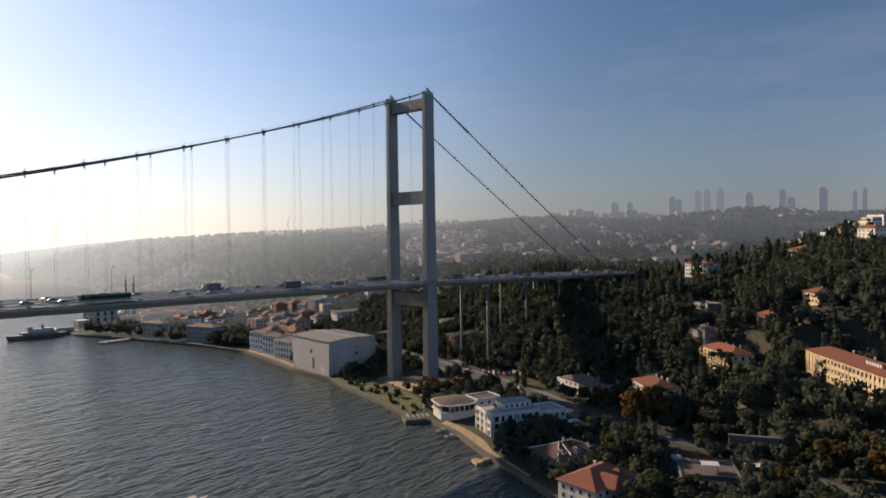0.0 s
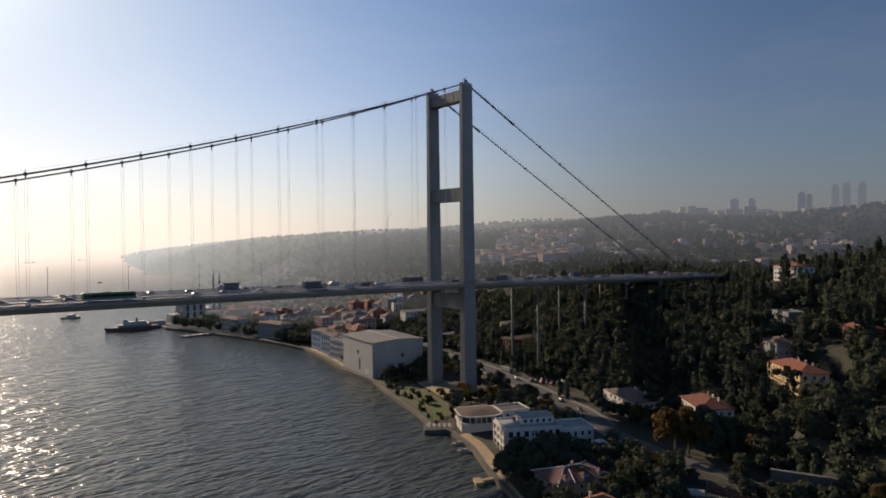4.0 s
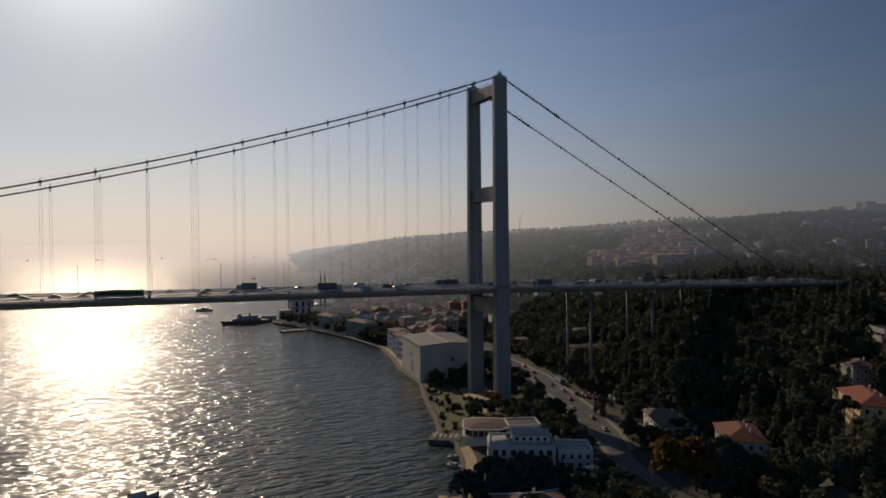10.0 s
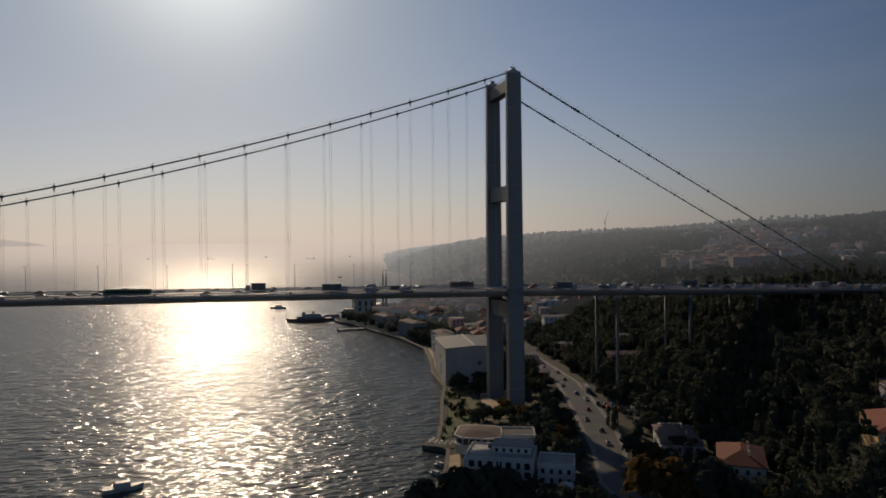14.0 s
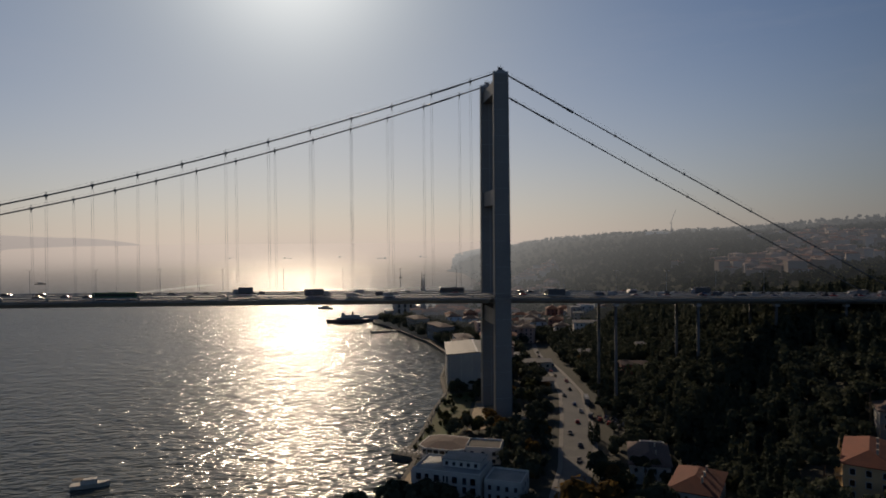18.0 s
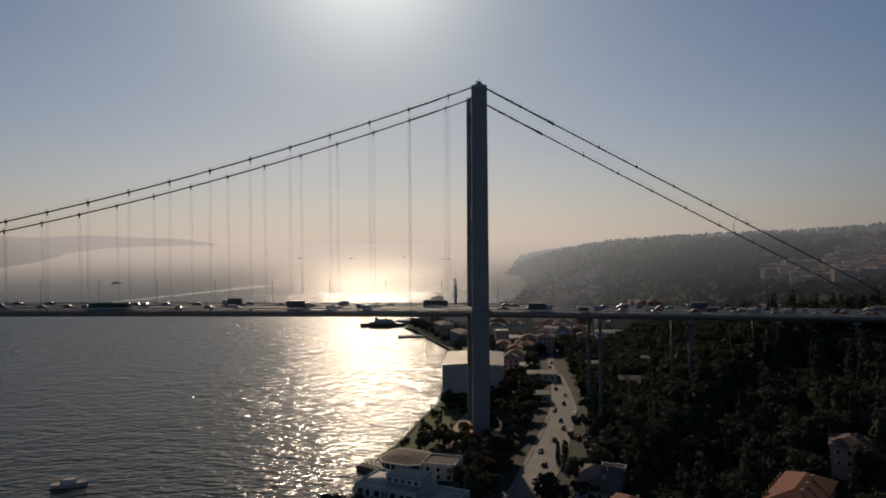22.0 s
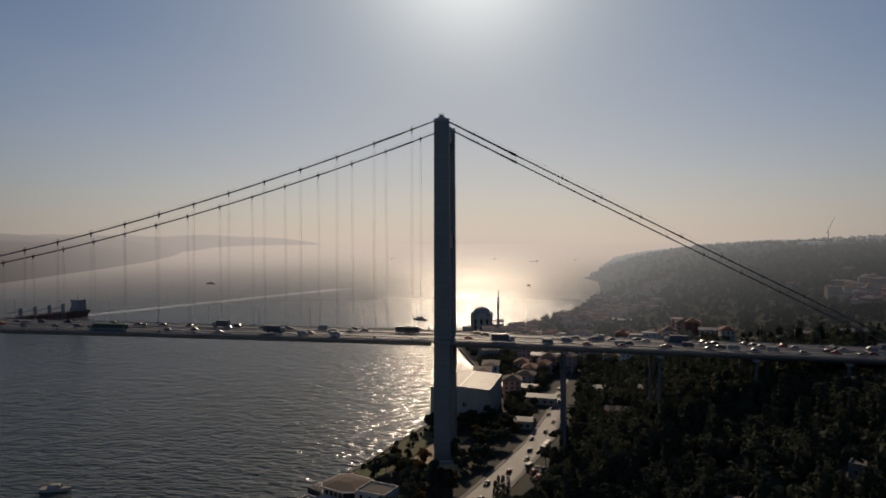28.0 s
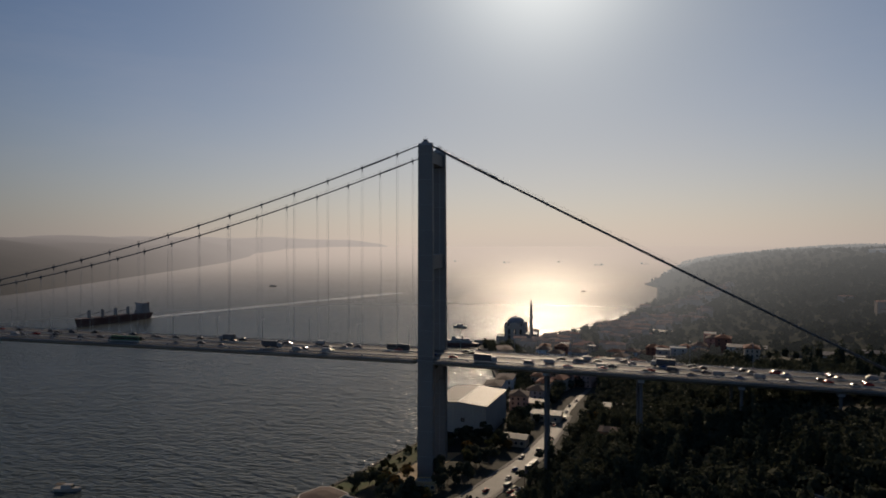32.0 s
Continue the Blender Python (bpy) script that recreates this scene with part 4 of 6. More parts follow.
for s in (-1, 1):
    part("roof_slope", Geo().add([(s * 18.6, -18.8, 21.55), (0, -18.8, 22.8), (0, 18.8, 22.8), (s * 18.6, 18.8, 21.55), (s * 18.6, -18.8, 21.85), (0, -18.8, 23.1), (0, 18.8, 23.1), (s * 18.6, 18.8, 21.85)], [(0, 1, 2, 3), (7, 6, 5, 4), (0, 4, 5, 1), (3, 2, 6, 7), (0, 3, 7, 4)]), METAL, shed)
    for k in range(12):
        yy = -17.3 + k * 3.15
        part("standing_seam", Geo().rod((s * 18.5, yy, 21.9), (s * 0.5, yy, 23.1), 0.06, 4), METAL, shed)
part("ridge_cap", Geo().box(0, 0, 23.05, 0.9, 37.6, 0.16), FRAME, shed)
for w, h, px, py, pz, wx in ((0.15, 6.5, -18.05, -3, 4.0, 1.6), (0.15, 2.2, -18.05, -1, 13.0, 2.2), (0.15, 3.5, -18.05, -12, 2.6, 4.5)):
    part("hatch", Geo().box(px, py, pz, w, wx, h), DARKWOOD if wx < 3 else FRAME, shed)
for px, pz, wx, hh in ((2, 3, 4.5, 5.5), (3, 12, 2.4, 2.2), (-9, 3, 2.2, 3.0)):
    part("hatch", Geo().box(px, -18.3, pz, wx, 0.15, hh), DARKWOOD, shed)
for k in range(6):
    part("downpipe", Geo().rod((-16 + k * 6.4, -18.4, 3), (-16 + k * 6.4, -18.4, 21.6), 0.12, 5), FRAME, shed)
KEEP_OUT.append((-18, 27, 48, 101))

# white waterfront house with a terrace floor
white = house("white_house", "white three-storey flat-roofed waterfront house with dark windows", "house", -36.8, -91.6, 23, 15.5, 3, -28, "white", "flat", None, 2.95, (7, 4), (1.9, 2.25), 1.9, "swn")
part("penthouse", Geo().box(3.5, 2.5, 9.2, 13, 8, 2.7), PLASTER["white"], white)
part("penthouse_roof", Geo().box(3.5, 2.5, 11.9, 13.6, 8.6, 0.25), FLAT, white)
fm, pm = window_meshes(1.2, 1.4)
for u in (-1.6, 0.9, 3.4, 5.9, 8.4):
    win = part("window", fm, None, white)
    win.matrix_basis = Matrix.Translation((u, -1.54, 9.9))
    part("pane", pm, None, win)
for v in (-7.3, -2.45, 2.45, 7.3):
    part("loggia_pilaster", Geo().box(-11.75, v, 0, 0.5, 0.7, 9.2), PLASTER["white"], white)
for zz in (2.9, 5.85, 8.8):
    part("loggia_cornice", Geo().box(-11.8, 0, zz, 0.7, 15.6, 0.3), PLASTER["white"], white)
for zz in (3.2, 6.15):
    part("loggia_rail", Geo().box(-11.75, 0, zz + 0.75, 0.1, 15.0, 0.12), FRAME, white)
part("water_tank", Geo().lathe(-4.5, 3.5, 9.4, [(0.7, 0), (0.75, 0.1), (0.75, 1.4), (0.3, 1.7)], 12), FLAT, white)
for u in (-10.9, -5.5, 0.0, 5.5, 10.9):
    part("pilaster", Geo().box(u, -7.8, 0, 0.5, 0.25, 9.2), PLASTER["white"], white)
house("annex", "low white annex with a pale flat roof beside the house", "house", -20.5, -100.5, 12, 12, 2, -28, "white", "flat", None, 3.0, (4, 3), (1.2, 1.7), 3.2, "se")

KEEP_OUT.append((-58, -20, -113, -84))
# round-fronted restaurant
cafe = thing("restaurant", "white two-storey waterfront restaurant with a brown polygonal roof", "restaurant", "", Matrix.Translation((-34, -58.5, 2.4)) @ Matrix.Rotation(radians(-28), 4, "Z"))
hexa = [(-8, -5), (-5, -8), (5, -8), (9, -5), (9, 6), (5, 8), (-5, 8), (-8, 5)]


def slab(outline, z0, z1, k=1.0, k2=None):
    k2 = k if k2 is None else k2
    m = len(outline)
    return Geo().add([(a * k, b * k, z0) for a, b in outline] + [(a * k2, b * k2, z1) for a, b in outline], [(i, (i + 1) % m, m + (i + 1) % m, m + i) for i in range(m)] + [tuple(range(m - 1, -1, -1)), tuple(range(m, 2 * m))])


part("wall", slab(hexa, -1, 3.2), PLASTER["white"], cafe)
part("glazing", slab(hexa, 3.2, 6.0, 0.96), GLASS, cafe)
for a, b in hexa + [(0, -8), (2.5, -8), (-2.5, -8), (9, 0), (9, 3), (-8, 0), (-8, 2.5), (-8, -2.5)]:
    part("post", Geo().box(a * 0.97, b * 0.97, 3.2, 0.35, 0.35, 2.8), PLASTER["white"], cafe)
part("balcony", slab(hexa, 2.9, 3.3, 1.1), PLASTER["white"], cafe)
part("eave_slab", slab(hexa, 6.0, 6.5, 1.12), PLASTER["white"], cafe)
part("roof", slab(hexa, 6.5, 7.7, 1.06, 0.35), TILE_OLD, cafe)
house("restaurant_wing", "low flat-roofed wing behind the restaurant", "house", -20, -65, 13, 11, 2, -20, "white", "flat", TAR, 2.7, (3, 2), (1.4, 1.6), 3.2, "sw")
KEEP_OUT.append((-62, -20, -85, -46))

# houses on the slope
house("house", "white house with an old brown tiled roof and an annex", "house", 33, -91.5, 24, 13, 2, 246, "white", "hip", TILE_OLD, 3.0, (6, 4), (1.1, 1.5), 4.4, "se", "slope houses", 2.6, 2)
house("house", "long low house with pale walls behind the coast road", "house", 42, -76, 12, 9, 1, 246, "white", "flat", TILE_OLD, 3.4, (3, 2), (1.2, 1.5), None, "se", "slope houses")
house("house", "villa with a terracotta hipped roof among the trees", "house", 30, -128.5, 21, 13, 2, 232, "white", "hip", TILE, 3.1, (6, 4), (1.1, 1.5), 8.5, "se", "slope houses", 3.0, 3)
villa = house("villa", "cream timber-framed villa with a wide terracotta roof", "house", 69, -148.4, 26, 11.5, 3, 227.5, "cream", "hip", TILE, 3.0, (8, 3), (1.3, 1.7), 18.0, "se", "slope houses", 2.8, 3)
for k in range(9):
    part("balcony_post", Geo().box(-12.5 + k * 3.1, -7.6, 0, 0.3, 0.3, 9.2), PLASTER["cream"], villa)
for zz in (3.0, 6.0):
    part("balcony", Geo().box(0, -6.7, zz, 25.6, 2.0, 0.25), PLASTER["cream"], villa)
    part("balustrade", Geo().box(0, -7.6, zz + 0.25, 25.6, 0.12, 0.9), DARKWOOD, villa)
hotel = house("hotel", "long cream three-storey hotel with rows of windows and a red roof", "hotel", 46.5, -208, 64, 14, 3, 217.4, "cream", "hip", TILE, 3.3, (22, 4), (1.3, 1.9), 21.2, "se", "", 2.6, 3)
for k in range(23):
    part("pilaster", Geo().box(-31.5 + k * 2.86, -7.1, 0, 0.35, 0.3, 10.0), PLASTER["cream"], hotel)
sign = part("roof_sign_frame", Geo().box(14, -3.5, 11.4, 12, 0.3, 2.2), DARKWOOD, hotel, "dark sign board on the roof")
for k in range(6):
    part("sign_letter_bar", Geo().box(9.6 + k * 1.75, -3.72, 11.9, 1.1, 0.12, 1.3), FRAME, sign)
house("house", "red-brown house half hidden by trees", "house", 106, -160, 14, 10, 2, 230, "brick", "hip", TILE, 3.0, (4, 3), (1.1, 1.4), 35.8, "se", "slope houses")
house("house", "cream villa with an orange roof high on the slope", "house", 119, -178, 11.5, 9, 2, 230, "cream", "hip", TILE, 2.8, (4, 3), (1.2, 1.6), 48, "se", "slope houses")
house("house", "yellow house on the crest of the slope", "house", 246, -143, 15, 11, 2, 225, "cream", "hip", TILE, 3.1, (4, 3), (1.2, 1.6), None, "se", "slope houses")
house("apartment_house", "wide white apartment house with a red roof on the crest", "house", 207, -88, 22, 12, 3, 240, "town_white", "hip", TILE, 3.0, (8, 3), (1.4, 1.6), 54.5, "se", "slope houses", 2.2, 3)
house("house", "pale flat-roofed house in a clearing", "house", 137, -115, 15, 10, 1, 235, "grey", "flat", TAR, 3.2, (5, 3), (1.2, 1.4), None, "se", "slope houses")
house("house", "small pale villa in shade above the wide villa", "house", 96, -128, 12, 9, 2, 235, "grey", "hip", TILE_OLD, 3.0, (4, 3), (1.1, 1.4), None, "se", "slope houses")
CREST_HOUSES = ((300, -177, 17, 9, 3, "white", "white apartment house with a red roof on the upper slope", "hip"), (352, -108, 10, 8, 1, "white", "low white house at the edge of the crest trees", "flat"), (364, -121, 12, 8, 2, "cream", "yellow house with an orange roof on the crest", "hip"), (374, -136, 10, 8, 2, "town_white", "white house with a flat roof on the crest", "flat"), (369, -149, 9, 8, 2, "cream", "small cream house among crest trees", "hip"), (386, -153, 9, 8, 3, "cream", "narrow yellow house on the crest", "flat"), (380, -165, 15, 9, 2, "white", "wide white house on the crest", "flat"), (398, -143, 11, 9, 2, "town_white", "white house with an old roof behind the crest", "hip"), (412, -162, 13, 9, 3, "town_cream", "pale apartment house behind the crest", "flat"), (428, -148, 10, 8, 2, "white", "white house behind the crest trees", "hip"), (446, -164, 20, 10, 3, "white", "wide white apartment block behind the crest", "flat"), (405, -112, 10, 8, 2, "town_white", "pale house sunk in the crest trees", "hip"))
for px, py, sx, sy, fl, wl, lb, rf in CREST_HOUSES:
    house("house", lb, "house", px, py, sx, sy, fl, 228, wl, rf, TILE if rf == "hip" else FLAT, 2.9, (4, 3), (1.2, 1.4), None, "se", "crest houses", None, 1, False)
# red-roofed clubhouse with white ridges, and the orange-roofed house by the shore
club = house("clubhouse", "dark red roofed clubhouse with pale ridge lines", "house", -57.5, -131.2, 20, 14, 2, -15, "grey", "hip", TILE_RED, 2.4, (6, 4), (1.1, 1.5), 2.0, "sw", "", 2.6, 1)
for a, b in (((-11, -8, 5.5), (-3, 0, 8.1)), ((11, -8, 5.5), (3, 0, 8.1)), ((-3, 0, 8.1), (3, 0, 8.1)), ((-11, 8, 5.5), (-3, 0, 8.1)), ((11, 8, 5.5), (3, 0, 8.1)), ((-4.5, -8, 5.6), (-2.5, -1.5, 7.7)), ((4.5, -8, 5.6), (2.5, -1.5, 7.7))):
    part("ridge_tile", Geo().rod(a, b, 0.2, 5), FRAME, club)
for u, v in ((-6.5, -5.2), (0.2, -5.6), (6.8, -5.0)):
    dormer = part("dormer", Geo().box(u, v, 5.6, 1.8, 2.4, 1.3), PLASTER["grey"], club)
    part("dormer_roof", Geo().hip(u, v, 6.9, 1.8, 2.4, 0.7, 0, 0.25, 0.1), TILE_RED, dormer)
    part("dormer_edge", Geo().box(u, v - 1.5, 6.85, 2.4, 0.12, 0.16), FRAME, dormer)
orange = house("shore_house", "white shore house with a bright orange tiled hip roof", "house", -77, -154.5, 22, 14, 2, -8, "white", "hip", TILE, 2.6, (6, 4), (1.2, 1.5), None, "sw", "", 3.6, 1)
part("cross_roof", Geo().hip(-2, -6, 5.7, 7, 8, 2.8, 0, 0.6, 0.25, 0.6), TILE, orange)
part("dormer", Geo().box(4.5, -4.4, 6.2, 2.2, 2.4, 1.6).hip(4.5, -4.4, 7.8, 2.2, 2.4, 0.8, 0, 0.25, 0.1), TILE, orange)
# low blocks and garden walls below the hotel
TERRACE = paint("brown_terrace_paving", (0.10, 0.078, 0.062), 0.9, 0.0, (0.065, 0.052, 0.045), 0.4, 0.7, 0.2, 0.1, 2.0)
terrace_block = house("pavilion", "long low terrace building with a dull flat roof in shade", "house", -48, -178.8, 18, 13, 1, -62, "dark", "flat", TERRACE, 3.0, (6, 4), (2.2, 1.9), 3.9, "swn")
for k in range(6):
    part("roof_rail_post", Geo().box(-8.6 + k * 3.44, 6.3, 4.0, 0.1, 0.1, 1.0), FRAME, terrace_block)
part("roof_rail", Geo().box(0, 6.3, 4.95, 17.4, 0.08, 0.08), FRAME, terrace_block)
tent = thing("canopy", "white square garden canopy on four posts", "canopy", "", Matrix.Translation((-24, -116.5, 4.6)) @ Matrix.Rotation(radians(-28), 4, "Z"))
part("roof", Geo().hip(0, 0, 2.5, 5, 5, 1.3, 0, 0.1, 0.08), FRAME, tent)
for sx in (-2.3, 2.3):
    for sy in (-2.3, 2.3):
        part("post", Geo().rod((sx, sy, -0.8), (sx, sy, 2.5), 0.06, 6), FRAME, tent)
wall_g = thing("retaining_wall", "grey concrete retaining wall with a garage opening", "wall", "", Matrix.Translation((-10.8, -186.2, 3.2)) @ Matrix.Rotation(radians(112), 4, "Z"))
part("wall", Geo().box(0, 0, 0, 24, 1.2, 7.5), PLASTER["dark"], wall_g)
part("garage_door", Geo().box(-6.7, 0.62, 1.0, 4.4, 0.2, 2.9), RUBBER_DARK, wall_g)
# solid dark panel stands in for the shade inside the upper opening
part("upper_opening", Geo().box(-6.7, 0.62, 5.0, 4.4, 0.2, 1.7), RUBBER_DARK, wall_g)
part("lintel", Geo().box(-6.7, 0.7, 4.0, 4.8, 0.5, 0.9), CONCRETE, wall_g)
for u in (-9.2, -4.2):
    part("door_post", Geo().box(u, 0.7, 0.6, 0.4, 0.4, 6.6), CONCRETE, wall_g)
part("coping", Geo().box(0, 0, 7.5, 24.4, 1.6, 0.3), PLASTER["dark"], wall_g)
fence_wall = thing("garden_wall", "red-brown garden wall with pale posts behind the terrace", "wall", "", Matrix.Translation((-29, -176.8, 3.6)) @ Matrix.Rotation(radians(91), 4, "Z"))
part("wall", Geo().box(0, 0, 0, 30, 0.4, 2.6), PLASTER["brick"], fence_wall)
part("coping", Geo().box(0, 0, 2.6, 30.2, 0.6, 0.15), TERRACE, fence_wall)
for u in (-15, -9.4, 2.0, 8.5, 15):
    part("post", Geo().box(u, 0, 0, 0.5, 0.7, 3.4), CONCRETE, fence_wall)
awning = thing("awning", "pale arched awning over a garden passage", "awning", "", Matrix.Translation((-40.5, -162.6, 3.9)) @ Matrix.Rotation(radians(-58), 4, "Z"))
part("sheet", Geo().sweep([(1.9 * math.cos(a * math.pi / 8), 2.2 + 1.2 * math.sin(a * math.pi / 8)) for a in range(9)] + [(1.8 * math.cos(a * math.pi / 8), 2.15 + 1.15 * math.sin(a * math.pi / 8)) for a in range(8, -1, -1)], [(-4, 0, 0), (4, 0, 0)]), FLAT, awning)
for u in (-3.8, 3.8):
    for v in (-1.8, 1.8):
        part("post", Geo().rod((u, v, 0), (u, v, 2.3), 0.06, 6), FRAME, awning)
sail = thing("canopy", "slack white sail canopy on thin posts beside the garden wall", "canopy", "", Matrix.Translation((-31.5, -188.5, 3.9)) @ Matrix.Rotation(radians(-60), 4, "Z"))
part("cloth", Geo().sweep([(-1.8, 2.9), (-0.6, 2.35), (0.6, 2.35), (1.8, 2.8), (1.8, 2.84), (0.6, 2.4), (-0.6, 2.4), (-1.8, 2.95)], [(-3, 0, 0.3), (0, 0, 0), (3, 0, 0.4)]), FRAME, sail)
for u, v, top in ((-3, -1.8, 3.3), (-3, 1.8, 3.2), (3, -1.8, 3.4), (3, 1.8, 3.3)):
    part("post", Geo().rod((u, v, 0), (u, v, top), 0.06, 6), FRAME, sail)
KEEP_OUT.append((-46, -28, -192, -158))
gaz = thing("gazebo", "small white framed gazebo on a terrace", "gazebo", "", Matrix.Translation((-48.6, -179.6, 7.25)) @ Matrix.Rotation(radians(-62), 4, "Z"))
for sx in (-2.2, 2.2):
    for sy in (-1.6, 1.6):
        part("post", Geo().box(sx, sy, 0, 0.3, 0.3, 2.6), FRAME, gaz)
part("roof", Geo().box(0, 0, 2.6, 5.4, 4.2, 0.3), FRAME, gaz)

# ---- waterfront ----
def strip_on_ground(name, material, label, category, y0, y1, step, left, right, lift=0.12, thick=0.5):
    """A band of paving that follows the ground between two edges."""
    g = Geo()
    m = int(round((y1 - y0) / step))
    pts = []
    for i in range(m + 1):
        y = y0 + (y1 - y0) * i / m
        a, b = left(y), right(y)
        for x, top in ((a, 1), (b, 1), (b, 0), (a, 0)):
            pts.append((x, y, max(height(x, y), 1.5) + lift - (0 if top else thick)))
    g.add(pts, [(4 * i + j, 4 * i + (j + 1) % 4, 4 * i + 4 + (j + 1) % 4, 4 * i + 4 + j) for i in range(m) for j in range(4)] + [(3, 2, 1, 0), (4 * m, 4 * m + 1, 4 * m + 2, 4 * m + 3)])
    g.f = [f[::-1] for f in g.f]
    return structure(name, g, material, label, category)


def road_half(y):
    return table([(-320, 3), (-130, 3.2), (-100, 4.6), (-60, 6.2), (-14, 5.6), (30, 5.0), (75, 3.1), (115, 2.4), (190, 1.6)], y)


strip_on_ground("road", ASPHALT, "worn grey coast road running under the bridge", "road", -320, 190, 5, lambda y: road_x(y) - road_half(y), lambda y: road_x(y) + road_half(y), 0.14)
strip_on_ground("pavement", CONCRETE, "grey pavement along the coast road", "pavement", -100, 110, 5, lambda y: road_x(y) + road_half(y) + 0.05, lambda y: road_x(y) + road_half(y) + 2.2, 0.28)
strip_on_ground("pavement_inner", CONCRETE, "grey pavement along the coast road", "pavement", -120, 110, 5, lambda y: road_x(y) - road_half(y) - 1.9, lambda y: road_x(y) - road_half(y) - 0.05, 0.28)
strip_on_ground("quay", QUAYSTONE, "stained stone quay wall along the shore", "quay", -320, 420, 4, lambda y: coast(y) - 0.5, lambda y: coast(y) + 1.2, 0.35, 3.6)
strip_on_ground("quay_walk", PAVING, "sunlit sandy quay walk beside the water", "quay", -128, -62, 4, lambda y: coast(y) + 1.25, lambda y: coast(y) + table([(-128, 2.6), (-104, 3.2), (-94, 6.4), (-62, 5.4)], y), 0.25)
strip_on_ground("quay_plaza", PAVING, "paved waterfront plaza in front of the pale blue houses", "quay", 98, 190, 4, lambda y: coast(y) + 2.25, lambda y: coast(y) + 4.6, 0.25)
strip_on_ground("lawn", GRASS, "dry park lawn at the foot of the tower", "lawn", -40, 48, 4, lambda y: coast(y) + 2.3, lambda y: coast(y) + 19, 0.2)
strip_on_ground("tower_plaza", PAVING, "sandy paved ground round the tower footings", "plaza", -26, 24, 5, lambda y: coast(y) + 21.1, lambda y: coast(y) + 36, 0.2)

# a jetty and a low terrace by the water
jetty = thing("jetty", "small yellowish concrete jetty with a platform", "jetty")
part("platform", Geo().box(-73.6, -103.4, -1, 5.2, 2.6, 2.2, 60), PAVING, jetty)
part("walkway", Geo().box(-70.0, -104.6, -1, 5.0, 1.8, 2.1, -14), PAVING, jetty)
terrace = thing("waterside_terrace", "stone-edged terrace with railings at the water's edge", "terrace")
part("slab", Geo().box(-46, -47, -1, 13, 10, 3.0, -35), QUAYSTONE, terrace)
for k in range(9):
    part("railing_post", Geo().rod((-51.5 + k * 0.9, -50.5 + k * 0.2, 2.0), (-51.5 + k * 0.9, -50.5 + k * 0.2, 3.1), 0.06, 5), ROPE, terrace)

table_root = thing("cafe_table", "small round white cafe table on the waterside terrace", "table", "cafe tables", Matrix.Translation((-50, -44, 2.0)))
part("tabletop", Geo().lathe(0, 0, 0.7, [(0.62, 0), (0.65, 0.03), (0.62, 0.06)], 12), FRAME, table_root)
part("pedestal", Geo().lathe(0, 0, 0, [(0.3, 0), (0.3, 0.04), (0.05, 0.1), (0.05, 0.7)], 8), ROPE, table_root)
for k in range(11):
    u, v = -4.4 + 2.2 * (k % 5), -2.6 + 2.5 * (k // 5)
    copy_thing(table_root, Matrix()).matrix_basis = Matrix.Translation((-45.6 + u * 0.82 + v * 0.57, -46.6 - u * 0.57 + v * 0.82, 2.0))

# pale blue row on the quay, built as three joined houses
for k, (yy, wl) in enumerate(((120, "white"), (143, "blue"), (167, "blue"))):
    house("quay_house", "pale blue and white three-storey quay house with pilasters", "house", coast(yy) + 11 + k, yy, 12, 21, 3, 0, wl, "hip" if k else "flat", TILE_OLD, 4.0, (3, 6), (1.3, 2.6), 3.0, "sw", "quay houses", 1.6, 1)

# long waterfront blocks toward the ferry pier, and low roofs behind the shed
for yy, ln, fl, wl, off in ((243, 30, 3, "grey", 14), (300, 26, 3, "town_cream", 15)):
    turn = math.degrees(math.atan2(coast(yy + 8) - coast(yy - 8), -16))
    house("waterfront_block", "long dull " + ("cream" if wl == "town_cream" else "white" if wl == "town_white" else "grey") + " block standing on the waterfront", "house", coast(yy) + off, yy, 13, ln, fl, turn, wl, "hip", TILE_OLD, 3.6, (3, 8), (1.3, 2.0), 3.0, "swe", "waterfront blocks", 2.0, 1)
for px, py, sx, sy in ((36, 126, 24, 12), (50, 98, 18, 11), (36, 44, 14, 9)):
    house("low_shed", "low shed with a tan sheet roof behind the warehouse", "shed", px, py, sx, sy, 1, -8, "town_cream", "gable", METAL, 4.0, (4, 2), (1.6, 1.6), None, "sw", "low sheds", 1.4, 0)

# ---- mosque on its point ----
STONE = paint("pale_limestone", (0.33, 0.31, 0.275), 0.8, 0.0, (0.24, 0.225, 0.2), 0.3, 0.6, 0.1)
LEAD = paint("lead_sheet", (0.22, 0.23, 0.25), 0.5, 0.0, (0.16, 0.17, 0.18), 0.5, 0.6, 0.1)
mosque = thing("mosque", "limestone baroque mosque with one dome and two slim minarets", "mosque", "", Matrix.Translation((-5, 414, 4.5)))
part("hall", Geo().box(0, 0, -4, 22, 22, 20), STONE, mosque)
part("cornice", Geo().box(0, 0, 15.6, 23, 23, 0.8), STONE, mosque)
for turn in range(4):
    arch = part("tympanum", Geo().lathe(0, 0, -0.5, [(7.6, 0), (7.6, 1.0)], 24), STONE, mosque)
    arch.matrix_basis = Matrix.Rotation(turn * math.pi / 2, 4, "Z") @ Matrix.Translation((0, -10.6, 13.4)) @ Matrix.Rotation(math.pi / 2, 4, "X")
